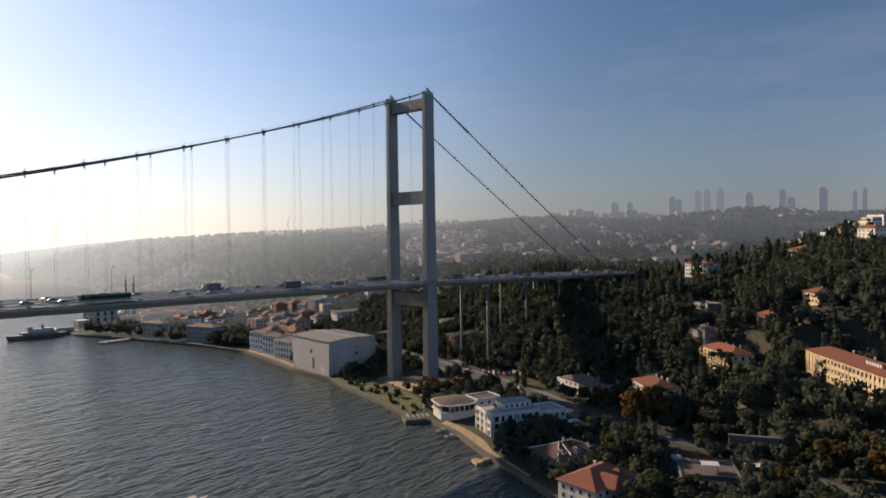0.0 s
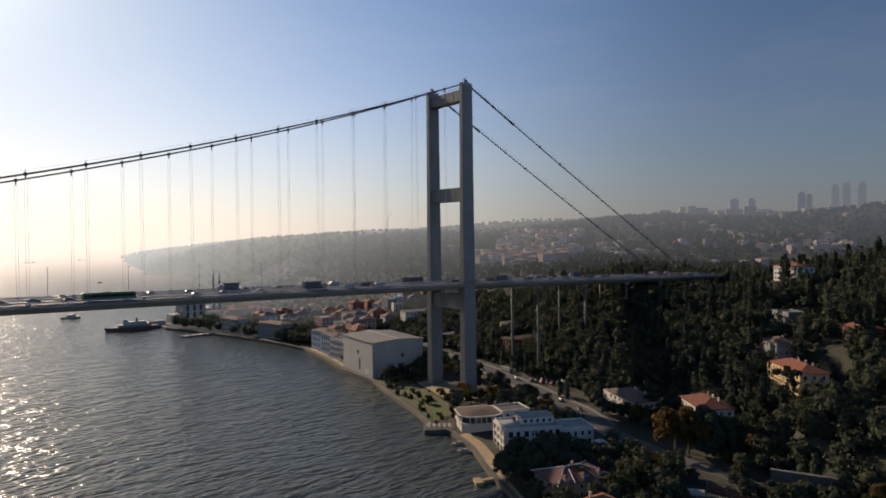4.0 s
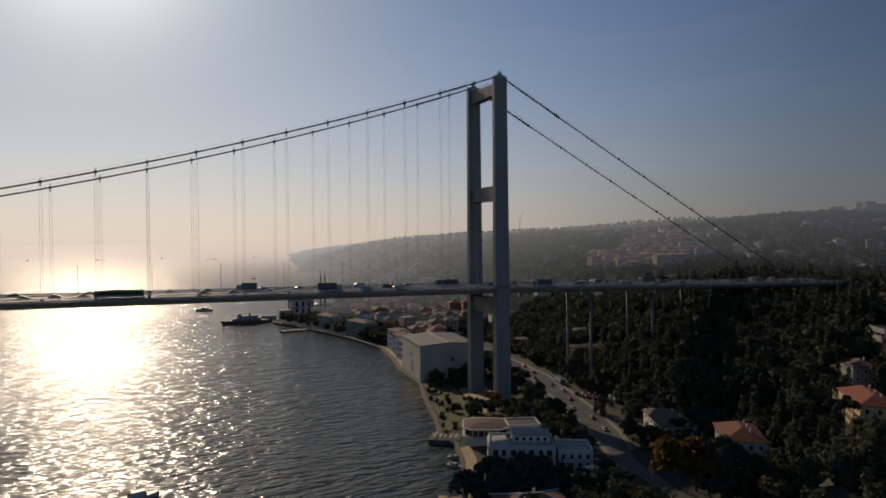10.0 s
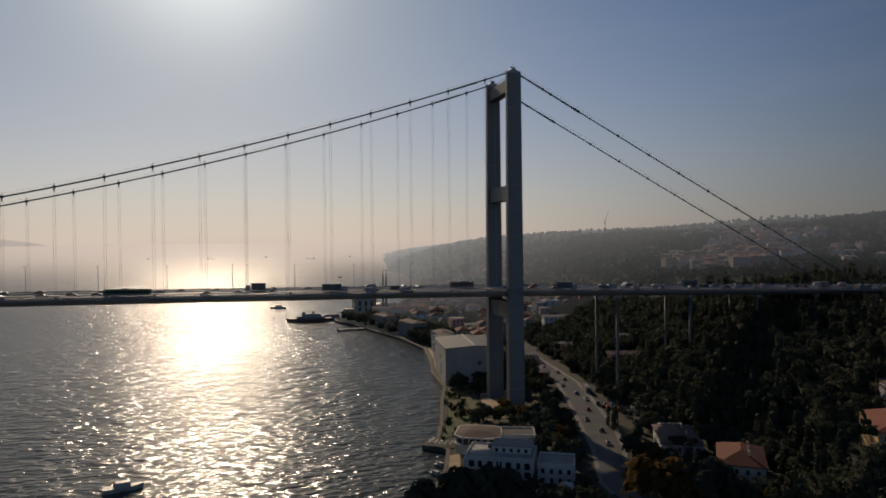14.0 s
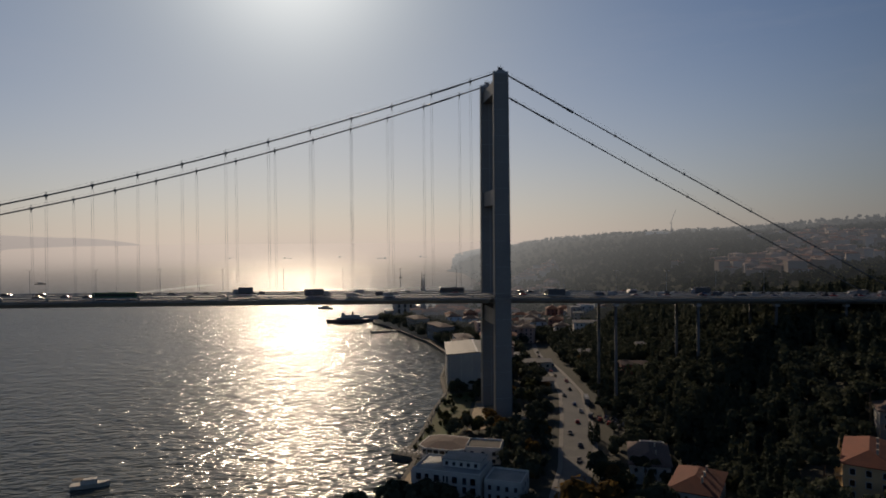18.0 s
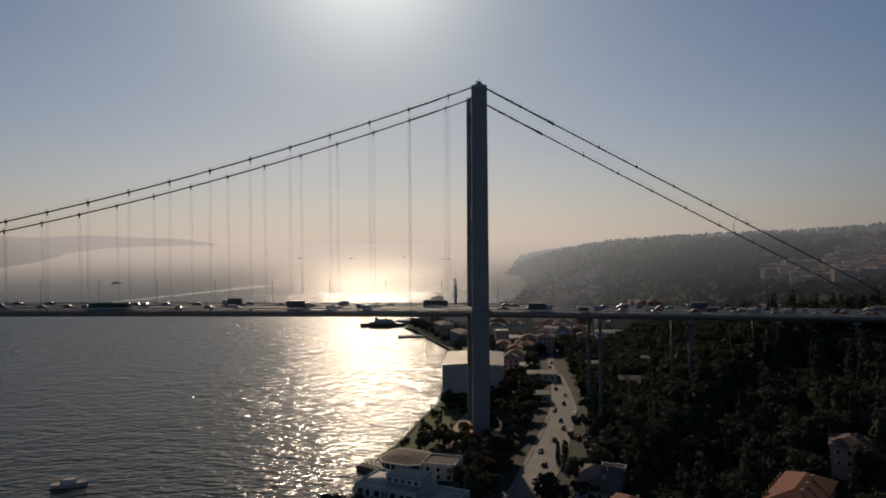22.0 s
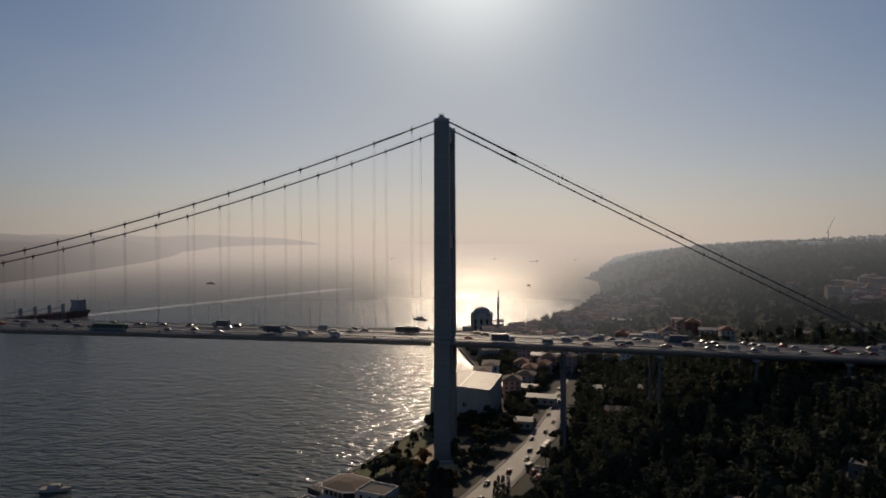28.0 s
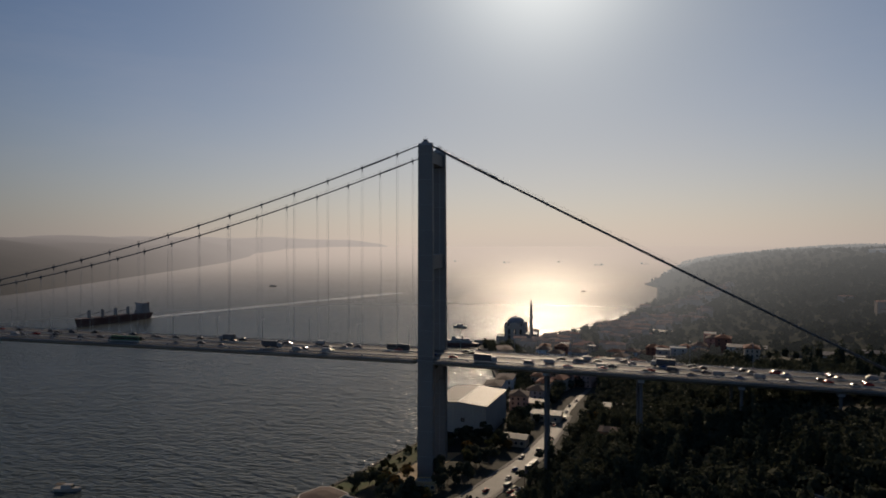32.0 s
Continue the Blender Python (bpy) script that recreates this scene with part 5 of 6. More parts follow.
for s1 in (-1, 1):
    for s2 in (-1, 1):
        part("corner_turret", Geo().lathe(s1 * 10.4, s2 * 10.4, -3, [(1.6, 0), (1.5, 19), (1.9, 19.6), (1.4, 20.6), (0.9, 22.2), (0.3, 23.6), (0.05, 24.6)], 10), STONE, mosque)
part("drum", Geo().lathe(0, 0, 16.4, [(9.4, 0), (9.4, 3.4), (9.8, 3.6)], 24), STONE, mosque)
part("dome", Geo().lathe(0, 0, 20.0, [(9.2 * math.cos(a * math.pi / 18), 7.0 * math.sin(a * math.pi / 18)) for a in range(9)] + [(0.4, 7.1), (0.6, 7.7), (0.08, 9.6)], 24), LEAD, mosque, smooth=True)
for k in range(16):
    a = k * math.tau / 16
    win = part("drum_window", Geo().box(0, -9.45, 17.2, 1.3, 0.2, 2.0), GLASS, mosque)
    win.matrix_basis = Matrix.Rotation(a, 4, "Z")
for turn in range(4):
    for u in (-6.4, 0, 6.4):
        for zz, hh in ((1.0, 5.5), (8.4, 5.2)):
            w = part("window", Geo().box(u, -11.05, zz, 2.6, 0.2, hh).lathe(u, -11.0, zz + hh - 0.4, [(1.3, 0), (0.9, 0.8), (0.3, 1.2)], 8), GLASS, mosque)
            w.matrix_basis = Matrix.Rotation(turn * math.pi / 2, 4, "Z")
for mx, my in ((18.6, -14), (19, -30)):
    mina = part("minaret", Geo().lathe(mx, my, -4, [(1.7, 0), (1.6, 16), (1.15, 18), (1.05, 32), (1.8, 33), (1.8, 34), (0.95, 34.1), (0.9, 41), (1.1, 41.4), (0.75, 43.0), (0.08, 52.0)], 12), STONE, mosque)
    part("balcony", Geo().lathe(mx, my, 27.6, [(1.2, 0), (2.0, 1.2), (2.0, 2.2), (1.9, 2.2)], 12), STONE, mina)
part("sultan_lodge", Geo().box(17, -4, -4, 13, 18, 13), STONE, mosque)
part("lodge_roof", Geo().hip(17, -4, 9, 13, 18, 2.0, 0, 0.5, 0.2), LEAD, mosque)
part("forecourt_wing", Geo().box(-16, 2, -4, 11, 14, 9), STONE, mosque)
KEEP_OUT.append((-32, 20, 380, 432))

# ---- moored boats and ships ----
HULL_W = paint("dull_boat_paint", (0.34, 0.31, 0.27), 0.5)
HULL_D = paint("dark_ship_paint", (0.09, 0.05, 0.045), 0.6, 0.0, (0.14, 0.08, 0.06), 0.1, 0.8)
SUPER = paint("ship_white", (0.26, 0.25, 0.24), 0.7)


def hull(length, beam, depth, bow=0.25):
    g = Geo()
    st = [(-0.5, 0.85), (-0.4, 1.0), (0.1, 1.0), (0.5 - bow, 0.9), (0.5 - bow * 0.4, 0.5), (0.5, 0.04)]
    pts = []
    for u, k in st:
        for w, z in ((-1, 1), (-0.75, 0), (0.75, 0), (1, 1)):
            pts.append((u * length * (1.0 if z else 0.94), w * k * beam / 2, z * depth * (1.0 + 0.25 * max(0, u)) - 0.6))
    f = [(4 * i + j, 4 * i + j + 1, 4 * i + 5 + j, 4 * i + 4 + j) for i in range(5) for j in range(3)] + [(4 * i + 3, 4 * i, 4 * i + 4, 4 * i + 7) for i in range(5)]
    return g.add(pts, f + [(0, 3, 2, 1), (20, 21, 22, 23)])


ferry = thing("ferry", "dark passenger ferry moored at the pier", "ship", "", Matrix.Translation((-67, 393, 0)) @ Matrix.Rotation(radians(180), 4, "Z"))
part("hull", hull(46, 9, 4.0), HULL_D, ferry)
part("lower_deck", Geo().box(-2, 0, 3.2, 28, 8, 2.6), SUPER, ferry)
part("upper_deck", Geo().box(-3, 0, 5.8, 20, 7, 2.3, 0, 0.96), SUPER, ferry)
part("wheelhouse", Geo().box(5, 0, 8.0, 4, 4, 2.2, 0, 0.9), SUPER, ferry)
part("funnel", Geo().lathe(-5, 0, 8.0, [(1.1, 0), (0.9, 3.0)], 10), HULL_D, ferry)
for k in range(10):
    for s in (-1, 1):
        part("cabin_window", Geo().box(-13 + k * 2.6, s * 4.02, 4.0, 1.6, 0.1, 1.1), GLASS, ferry)
pier = thing("pier", "low floating pier with a flat deck", "pier")
part("deck", Geo().box(-33, 312, -0.5, 27, 8, 1.9, 6), CONCRETE, pier)
for k in range(5):
    part("mooring_post", Geo().rod((-46 + k * 6, 307, -3), (-46 + k * 6, 307, 3.4), 0.25, 6), DARKWOOD, pier)
pier2 = thing("pier", "dark landing stage beside the mosque square", "pier")
part("deck", Geo().box(-44, 402, -0.5, 30, 10, 2.6), CONCRETE, pier2)
part("shelter", Geo().box(-42, 403, 2.1, 16, 6, 3.2).hip(-42, 403, 5.3, 16, 6, 0.8), SUPER, pier2)

ship = thing("cargo_ship", "dark bulk carrier with deck cranes and a white bridge aft", "ship", "", Matrix.Translation((-590, 490, 0)) @ Matrix.Rotation(radians(-105), 4, "Z"))
part("hull", hull(118, 19, 9.5, 0.16), HULL_D, ship)
for k in range(4):
    cr = part("deck_crane", Geo().box(-22 + k * 20, 0, 8.8, 3.2, 3.2, 11.5, 0, 0.9), SUPER, ship)
    part("jib", Geo().rod((-22 + k * 20, 0, 17), (-6 + k * 20, 0, 14.5), 0.55, 5), SUPER, cr)
    part("hatch_cover", Geo().box(-12 + k * 20, 0, 8.6, 13, 13, 1.6), HULL_D, ship)
part("bridge_house", Geo().box(-46, 0, 8.6, 13, 17, 5).box(-46, 0, 13.6, 11, 15, 8, 0, 0.96).box(-44, 0, 21.6, 7, 19, 2.6), SUPER, ship)
part("funnel", Geo().box(-54, 0, 8.6, 5, 5, 15, 0, 0.9), HULL_D, ship)
part("mast", Geo().rod((-45, 0, 24), (-45, 0, 32), 0.4, 5, 0.15), SUPER, ship)
FOAM = paint("wake_foam", (0.5, 0.52, 0.53), 0.6, 0.0, (0.22, 0.25, 0.27), 0.08, 1.0, 0.4)
wake = Geo()
for s in (-1, 1):
    pts = []
    for i in range(13):
        u = i / 12
        x, y = -578 + 240 * u + s * (5 + 6 * u), 545 + 520 * u
        w = 4.5 * (1 - u) + 1.6 + 3.0 * u
        pts += [(x - w, y, 0.22), (x + w, y, 0.22)]
    wake.add(pts, [(2 * i, 2 * i + 1, 2 * i + 3, 2 * i + 2) for i in range(12)])
tagged(new("wake", wake.mesh("wake", FOAM)), "thin white wake streaks behind the cargo ship", "wake", "", "stuff")

boat_root = thing("motor_boat", "small dull cream cabin boat on the water", "boat", "small boats", Matrix.Translation((-162, -58, 0)) @ Matrix.Rotation(radians(10), 4, "Z"))
part("hull", hull(13, 3.8, 2.0, 0.35), HULL_W, boat_root)
part("cabin", Geo().box(-0.5, 0, 1.3, 5.5, 2.8, 1.7, 0, 0.85), HULL_W, boat_root)
part("canopy", Geo().box(-4, 0, 3.0, 3.5, 2.8, 0.15), DARKWOOD, boat_root)
part("windscreen", Geo().box(1.8, 0, 1.5, 1.2, 2.5, 1.2, 0, 0.8), GLASS, boat_root)
for bx, by, turn, k in ((-94, 538, 170, 1.5), (60, 1180, 30, 0.9), (-52, -68, -58, 0.5), (-56, -76, -58, 0.5), (-700, 1180, 10, 1.6)):
    b = copy_thing(boat_root, Matrix())
    b.matrix_basis = Matrix.Translation((bx, by, 0)) @ Matrix.Rotation(radians(turn), 4, "Z") @ Matrix.Scale(k, 4)
# ship paint with haze put in as emission
FAR_PAINT = haze_painted("hazy_ship_paint", (0.07, 0.06, 0.06), (0.12, 0.11, 0.1))
roads = thing("anchored_ship", "small ship at anchor far out with haze painted in", "ship", "ships at anchor", Matrix.Translation((-330, 2900, 0)))
part("hull", hull(42, 8, 4, 0.2), FAR_PAINT, roads)
part("deckhouse", Geo().box(-13, 0, 3, 8, 7, 6, 0, 0.9), FAR_PAINT, roads)
part("mast", Geo().rod((6, 0, 3), (6, 0, 12), 0.4, 5), FAR_PAINT, roads)
for bx, by, turn in ((-70, 3000, 20), (110, 2700, 170), (320, 2850, 10), (-600, 3000, 0)):
    b = copy_thing(roads, Matrix())
    b.matrix_basis = Matrix.Translation((bx, by, 0)) @ Matrix.Rotation(radians(turn), 4, "Z")

# ---- the town behind the bridge ----
def inland(y):
    return coast(y) + 14


TOWN = []
styles = [("town_white", "hip", TILE_OLD, 3), ("town_cream", "hip", TILE, 3), ("pink", "hip", TILE_OLD, 4), ("town_white", "flat", None, 4), ("grey", "flat", None, 5), ("brick", "hip", TILE, 4), ("blue", "hip", TILE_OLD, 3), ("town_cream", "flat", None, 4), ("town_white", "hip", TILE_OLD, 2), ("pink", "flat", None, 5)]
words = {"town_white": "dull white", "town_cream": "dull cream", "white": "white", "cream": "cream", "pink": "faded pink", "grey": "grey", "brick": "red-brown brick", "blue": "pale blue"}
for wall, roof, rm, fl in styles:
    lab = words[wall] + (" town house with a tiled roof" if roof == "hip" else " flat-roofed town block") + " in the old quarter"
    ob = house("town_house", lab, "house", 0, 0, float(rng.uniform(9, 13)), float(rng.uniform(9, 14)), fl, 0, wall, roof, rm, 3.0, (3, 2), (1.2, 1.6), 0.0, "sw", "town houses", None, 1, False)
    TOWN.append(ob)
    KEEP_OUT.pop()
placed = []
used_first = set()
tries = 0
while len(placed) < 42 and tries < 9000:
    tries += 1
    if len(placed) < 30 and tries < 2500:
        y = float(rng.uniform(95, 215))
        x = inland(y) + float(rng.uniform(20, 62))
    else:
        y = float(rng.uniform(190, 335))
        x = inland(y) + 36 + float(rng.uniform(0, 1) ** 1.2 * (120 + 0.28 * y))
        if noise.noise((x * 0.012, y * 0.012, 8.0)) < -0.05:
            continue
    if not is_free(x, y, 6.5) or any((x - a) ** 2 + (y - b) ** 2 < (150 if y < 215 else 205) for a, b in placed):
        continue
    if y < 190 and x < coast(y) + 30:
        continue
    placed.append((x, y))
    model = TOWN[int(rng.integers(len(TOWN)))]
    m = Matrix.Translation((x, y, height(x, y) - 0.3)) @ Matrix.Rotation(radians(float(rng.choice([0, 90, 0]) + rng.uniform(-14, 14) - 12)), 4, "Z")
    if model.name in used_first:
        copy_thing(model, m)
    else:
        used_first.add(model.name)
        model.matrix_basis = m
    KEEP_OUT.append((x - 6, x + 6, y - 6, y + 6))
# long pale market and school roofs in the quarter
for px, py, sx, sy, fl, wl in ((60, 232, 30, 12, 2, "white"), (96, 262, 22, 11, 3, "cream"), (128, 205, 26, 12, 2, "white"), (150, 320, 40, 13, 2, "white"), (96, 120, 22, 11, 1, "cream"), (92, 40, 20, 10, 1, "brick"), (112, 66, 16, 9, 1, "cream"), (165, 498, 36, 12, 1, "white"), (197, 238, 28, 12, 1, "white"), (231, 155, 25, 11, 1, "white"), (255, 146, 18, 9, 1, "cream")):
    house("long_building", "long low " + words[wl] + " building with a pale metal roof", "house", px, py, sx, sy, fl, -14, wl, "gable", METAL if wl != "brick" else TILE_OLD, 3.2, (7, 2), (1.3, 1.5), None, "sw", "long buildings", 1.6, 0, False)

# hillside quarters far beyond, too many to count
far_town, far_roofs = Geo(), Geo()
for _ in range(420):
    y = float(rng.uniform(335, 800))
    x = inland(y) + float(rng.uniform(0, 1) ** 1.3 * 130)
    if noise.noise((x * 0.011, y * 0.011, 8.0)) < 0.0 or not is_free(x, y, 5.0):
        continue
    z, t = height(x, y), float(rng.uniform(-30, 10))
    w, d, h = float(rng.uniform(8, 17)), float(rng.uniform(8, 14)), float(rng.uniform(5, 12))
    far_town.box(x, y, z - 3, w, d, h + 3, t)
    far_roofs.hip(x, y, z + h, w, d, float(rng.uniform(0.5, 2.6)), t, 0.4, 0.2)
for _ in range(420):
    x, y = float(rng.uniform(420, 1250)), float(rng.uniform(60, 760))
    if noise.noise((x * 0.006, y * 0.006, 4.0)) < 0.06 or height(x, y) > 66:
        continue
    z, t = height(x, y), float(rng.uniform(-50, 20))
    w, d, h = float(rng.uniform(8, 15)), float(rng.uniform(8, 13)), float(rng.uniform(6, 13))
    far_town.box(x, y, z - 3, w, d, h + 3, t)
    far_roofs.hip(x, y, z + h, w, d, float(rng.uniform(0.5, 2.6)), t, 0.4, 0.2)
for _ in range(620):
    y = float(rng.uniform(230, 580))
    x = float(rng.uniform(325, 740))
    if x < coast(y) + 20 or any(abs(x - a) < 11 and abs(y - b) < 11 for a, b in placed):
        continue
    if noise.noise((x * 0.008, y * 0.008, 2.0)) < -0.12 or abs(y - 290 - 0.765 * (x - 350)) > 80:
        continue
    z = height(x, y)
    w, d, h = float(rng.uniform(9, 17)), float(rng.uniform(9, 15)), float(rng.uniform(6, 17))
    t = float(rng.uniform(-40, 40))
    far_town.box(x, y, z - 3, w, d, h + 3, t)
    far_roofs.hip(x, y, z + h, w, d, float(rng.uniform(0.4, 2.6)), t, 0.4, 0.2)
for _ in range(900):
    x, y = float(rng.uniform(330, 2100)), float(rng.uniform(-250, 700))
    z = height(x, y)
    if noise.noise((x * 0.006, y * 0.006, 7.0)) < 0.16 or z < 40 or abs(y - 0.2 * x + 60) < 30:
        continue
    w, d, h = float(rng.uniform(8, 15)), float(rng.uniform(8, 14)), float(rng.uniform(4, 11))
    t = float(rng.uniform(-40, 40))
    far_town.box(x, y, z - 3, w, d, h + 3, t)
    far_roofs.hip(x, y, z + h, w, d, float(rng.uniform(0.4, 2.4)), t, 0.4, 0.2)
for _ in range(46):
    x, y = float(rng.uniform(1240, 1720)), float(rng.uniform(420, 780))
    z, t = height(x, y), float(rng.uniform(-60, -20))
    w, d, h = float(rng.uniform(18, 34)), float(rng.uniform(12, 18)), float(rng.uniform(16, 28))
    far_town.box(x, y, z - 3, w, d, h + 3, t)
    far_roofs.hip(x, y, z + h, w, d, 1.0, t, 0.4, 0.2)
# walls and roofs carry a haze-coloured glow in their materials
tagged(new("hillside_quarter", far_town.mesh("hillside_quarter", haze_painted("distant_house_walls", (0.10, 0.082, 0.07), (0.36, 0.32, 0.29), True))), "pale and pink houses packed over the distant hillsides", "houses", "", "stuff")
tagged(new("hillside_roofs", far_roofs.mesh("hillside_roofs", haze_painted("distant_roofs", (0.17, 0.07, 0.045), (0.26, 0.22, 0.20), True))), "red and grey roofs of the distant hillside houses", "roofs", "", "stuff")

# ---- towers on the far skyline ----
# cladding of towers and crane glows in the haze colour
HAZY = haze_painted("hazy_tower_cladding", (0.16, 0.18, 0.21), (0.24, 0.26, 0.29), False, 420.0, 1500.0)
eye0 = Vector((-263, -253, 82))
for px, top, w, d in ((1088, 353, 17, 2100), (1115, 353, 14, 2120), (1190, 346, 15, 2200), (1203, 350, 9, 2200), (1222, 332, 13, 3000), (1238, 330, 14, 3050), (1262, 330, 12, 3050), (1326, 343, 15, 2300), (1385, 340, 13, 2350), (1400, 352, 15, 2400), (1457, 339, 15, 2300), (1500, 341, 8, 2700), (1518, 337, 7, 2700), (1050, 372, 40, 2500), (1020, 374, 24, 2500)):
    top, px = (top + 18, px + 14) if d > 2600 else (top + 13, px)
    yaw = radians(-48.96) - math.atan((px - 784) / 1153.3)
    f = Vector((-math.sin(yaw), math.cos(yaw), 0))
    base = eye0 + f * d
    ztop = 82 + (424 - top) / 1153.3 * d
    z0 = height(base.x, base.y) - 6
    wm = 0.75 * w / 1153.3 * d
    tw = thing("tower_block", "grey high-rise tower block with painted-in haze on the skyline", "tower", "skyline towers", Matrix.Translation((base.x, base.y, z0)) @ Matrix.Rotation(yaw + 0.3, 4, "Z"))
    h = max(ztop - z0, 30)
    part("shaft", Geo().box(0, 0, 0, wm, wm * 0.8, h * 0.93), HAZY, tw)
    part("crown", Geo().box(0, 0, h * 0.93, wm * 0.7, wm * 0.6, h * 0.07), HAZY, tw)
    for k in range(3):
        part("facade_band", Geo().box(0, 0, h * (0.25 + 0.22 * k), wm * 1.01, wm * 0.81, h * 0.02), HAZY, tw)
crane = thing("tower_crane", "slim crane with a slanting jib on the far ridge", "crane", "", Matrix.Translation((600, 950, height(600, 950))))
part("mast", Geo().rod((0, 0, -2), (0, 0, 26), 0.7, 5), HAZY, crane)
part("jib", Geo().rod((-3, 0, 22), (13, 6, 52), 0.6, 5, 0.3), HAZY, crane)
hall = thing("ridge_hall", "long pale hall on the far ridge", "hall", "", Matrix.Translation((585, 985, height(585, 985))) @ Matrix.Rotation(radians(-30), 4, "Z"))
# pale sheeting, again with the haze glow painted in
PALE_FAR = haze_painted("pale_hall_sheeting", (0.50, 0.49, 0.46), (0.60, 0.58, 0.55))
part("wall", Geo().box(0, 0, -4, 46, 20, 8), PALE_FAR, hall)
part("roof", Geo().hip(0, 0, 4, 46, 20, 2), PALE_FAR, hall)

# ---- the far shore ----
asia = Geo()
u_n, v_n = 70, 14
pts = []
for i in range(u_n + 1):
    y = -300 + 4700 * i / u_n
    x0 = table([(-300, -1090), (860, -1140), (2066, -1534), (3500, -1960), (3950, -1930), (4250, -1650), (4450, -1150)], y)
    for j in range(v_n + 1):
        s = j / v_n
        x = x0 - 900 * s
        top = table([(-300, 128), (1200, 126), (2200, 124), (3200, 132), (4400, 128)], y)
        z = -2 + (top + 10) * (1 - math.exp(-4.2 * s)) + 16 * noise.noise((x * 0.0028, y * 0.0028, 9.0)) * min(1, s * 5) + 4 * noise.noise((x * 0.02, y * 0.02, 3.0)) * min(1, s * 8)
        pts.append((x, y, z))
asia.add(pts, [(i * (v_n + 1) + j, (i + 1) * (v_n + 1) + j, (i + 1) * (v_n + 1) + j + 1, i * (v_n + 1) + j + 1) for i in range(u_n) for j in range(v_n)])
asia.f = [f[::-1] for f in asia.f]
# shore colour fades by a painted haze glow, stronger toward the far tip
FAR_HILL = haze_painted("hazy_far_shore", (0.03, 0.034, 0.03), (0.06, 0.058, 0.05), False, 1000.0, 1900.0, (0.82, 0.85, 0.89))
structure("far_shore", asia, FAR_HILL, "low wooded hills of the opposite shore with haze painted in", "backdrop", True)

# ---- woods ----
slope, upper, town_green = [], [], []
tries = 0
CLEAR = [(60, -158, 22), (110, -188, 8), (100, -166, 8), (25, -134, 11), (40, -216, 16), (20, -190, 10), (196, -92, 21), (20, -98, 10), (128, -118, 14), (238, -150, 9)]
while len(slope) < 3250 and tries < 40000:
    tries += 1
    y = float(rng.uniform(-310, 120))
    x = table(FOOT, y) + float(rng.uniform(-6, 250))
    if not is_free(x, y, 2.6):
        continue
    if any((x - a) ** 2 + (y - b) ** 2 < 0.45 * q * q for a, b, q in CLEAR):
        continue
    tall = float(rng.uniform(7, 13))
    if not under_deck(x, y, height(x, y) + tall):
        continue
    slope.append((x, y, height(x, y) - 1.0, tall))
forest("slope_wood", "dense dark green broadleaf and pine wood on the slope", slope, LEAF, 150, 0.62, 0.22)
tries = 0
while len(town_green) < 4300 and tries < 34000:
    tries += 1
    if len(town_green) < 1000:
        y = float(rng.uniform(50, 335))
        x = inland(y) - 9 + float(rng.uniform(0, 170))
    else:
        y = float(rng.uniform(40, 900))
        x = inland(y) - 6 + float(rng.uniform(0, 520))
    if not is_free(x, y, 1.5):
        continue
    town_green.append((x, y, height(x, y) - 0.6, float(rng.uniform(6, 11))))
forest("town_trees", "dark trees between the roofs of the old quarter", [t for t in town_green if not is_distant(t[0], t[1])], LEAF, 80, 0.72)
# trees farther off take leaves with haze emission painted in
forest("hill_town_trees", "trees with painted-in haze among the roofs up the valley", [t for t in town_green if is_distant(t[0], t[1])], haze_painted("valley_foliage", (0.022, 0.030, 0.015), (0.05, 0.055, 0.03), True), 40, 1.0)
under = []
for _ in range(9000):
    y = float(rng.uniform(-300, 120))
    x = table(FOOT, y) + float(rng.uniform(-10, 300))
    if len(under) < 3200 and is_free(x, y, 0.6) and under_deck(x, y, height(x, y) + 4):
        under.append((x, y, height(x, y) - 0.9, float(rng.uniform(2.4, 5.2))))
forest("undergrowth", "dark scrub and saplings covering the slope", under, LEAF, 46, 0.5)
shore_row = []
for _ in range(900):
    y = float(rng.uniform(196, 372))
    x = coast(y) + float(rng.uniform(3.5, 34))
    if len(shore_row) < 210 and not any(x0 < x < x1 and y0 < y < y1 for x0, x1, y0, y1 in KEEP_OUT):
        shore_row.append((x, y, height(x, y) - 0.6, float(rng.uniform(7, 12))))
forest("waterfront_trees", "dense dark trees lining the far waterfront", shore_row, LEAF, 120, 0.6)
gardens = []
tries = 0
while len(gardens) < 420 and tries < 9000:
    tries += 1
    y = float(rng.uniform(-310, -62))
    x = float(rng.uniform(coast(y) + 5, table(FOOT, y) + 6))
    if is_free(x, y, 2.6) and all((x - a) ** 2 + (y - b) ** 2 > 20 for a, b, _, _ in gardens):
        gardens.append((x, y, height(x, y) - 0.6, float(rng.uniform(5, 10))))
forest("garden_trees", "dense dark garden trees between the shore houses", gardens, LEAF, 260, 0.52, 0.12)
for _ in range(5600):
    y = float(rng.uniform(-320, 3600))
    x = table(FOOT, y) + float(rng.uniform(120 if y < 600 else -60, 1300))
    if x < coast(y) + 6:
        continue
    if y < 140 and x < 300 and x < table(FOOT, y) + 245:
        continue
    upper.append((x, y, height(x, y) - 1.5, float(rng.uniform(8, 13))))
for k in range(5200):
    x, y = (float(rng.uniform(900, 2500)), float(rng.uniform(-320, 800))) if k % 2 else (float(rng.uniform(300, 1150)), float(rng.uniform(-230, 760)))
    if not is_distant(x, y) or abs(y - 0.26 * x + 68) < 22:
        continue
    upper.append((x, y, height(x, y) - 1.5, float(rng.uniform(8, 14))))
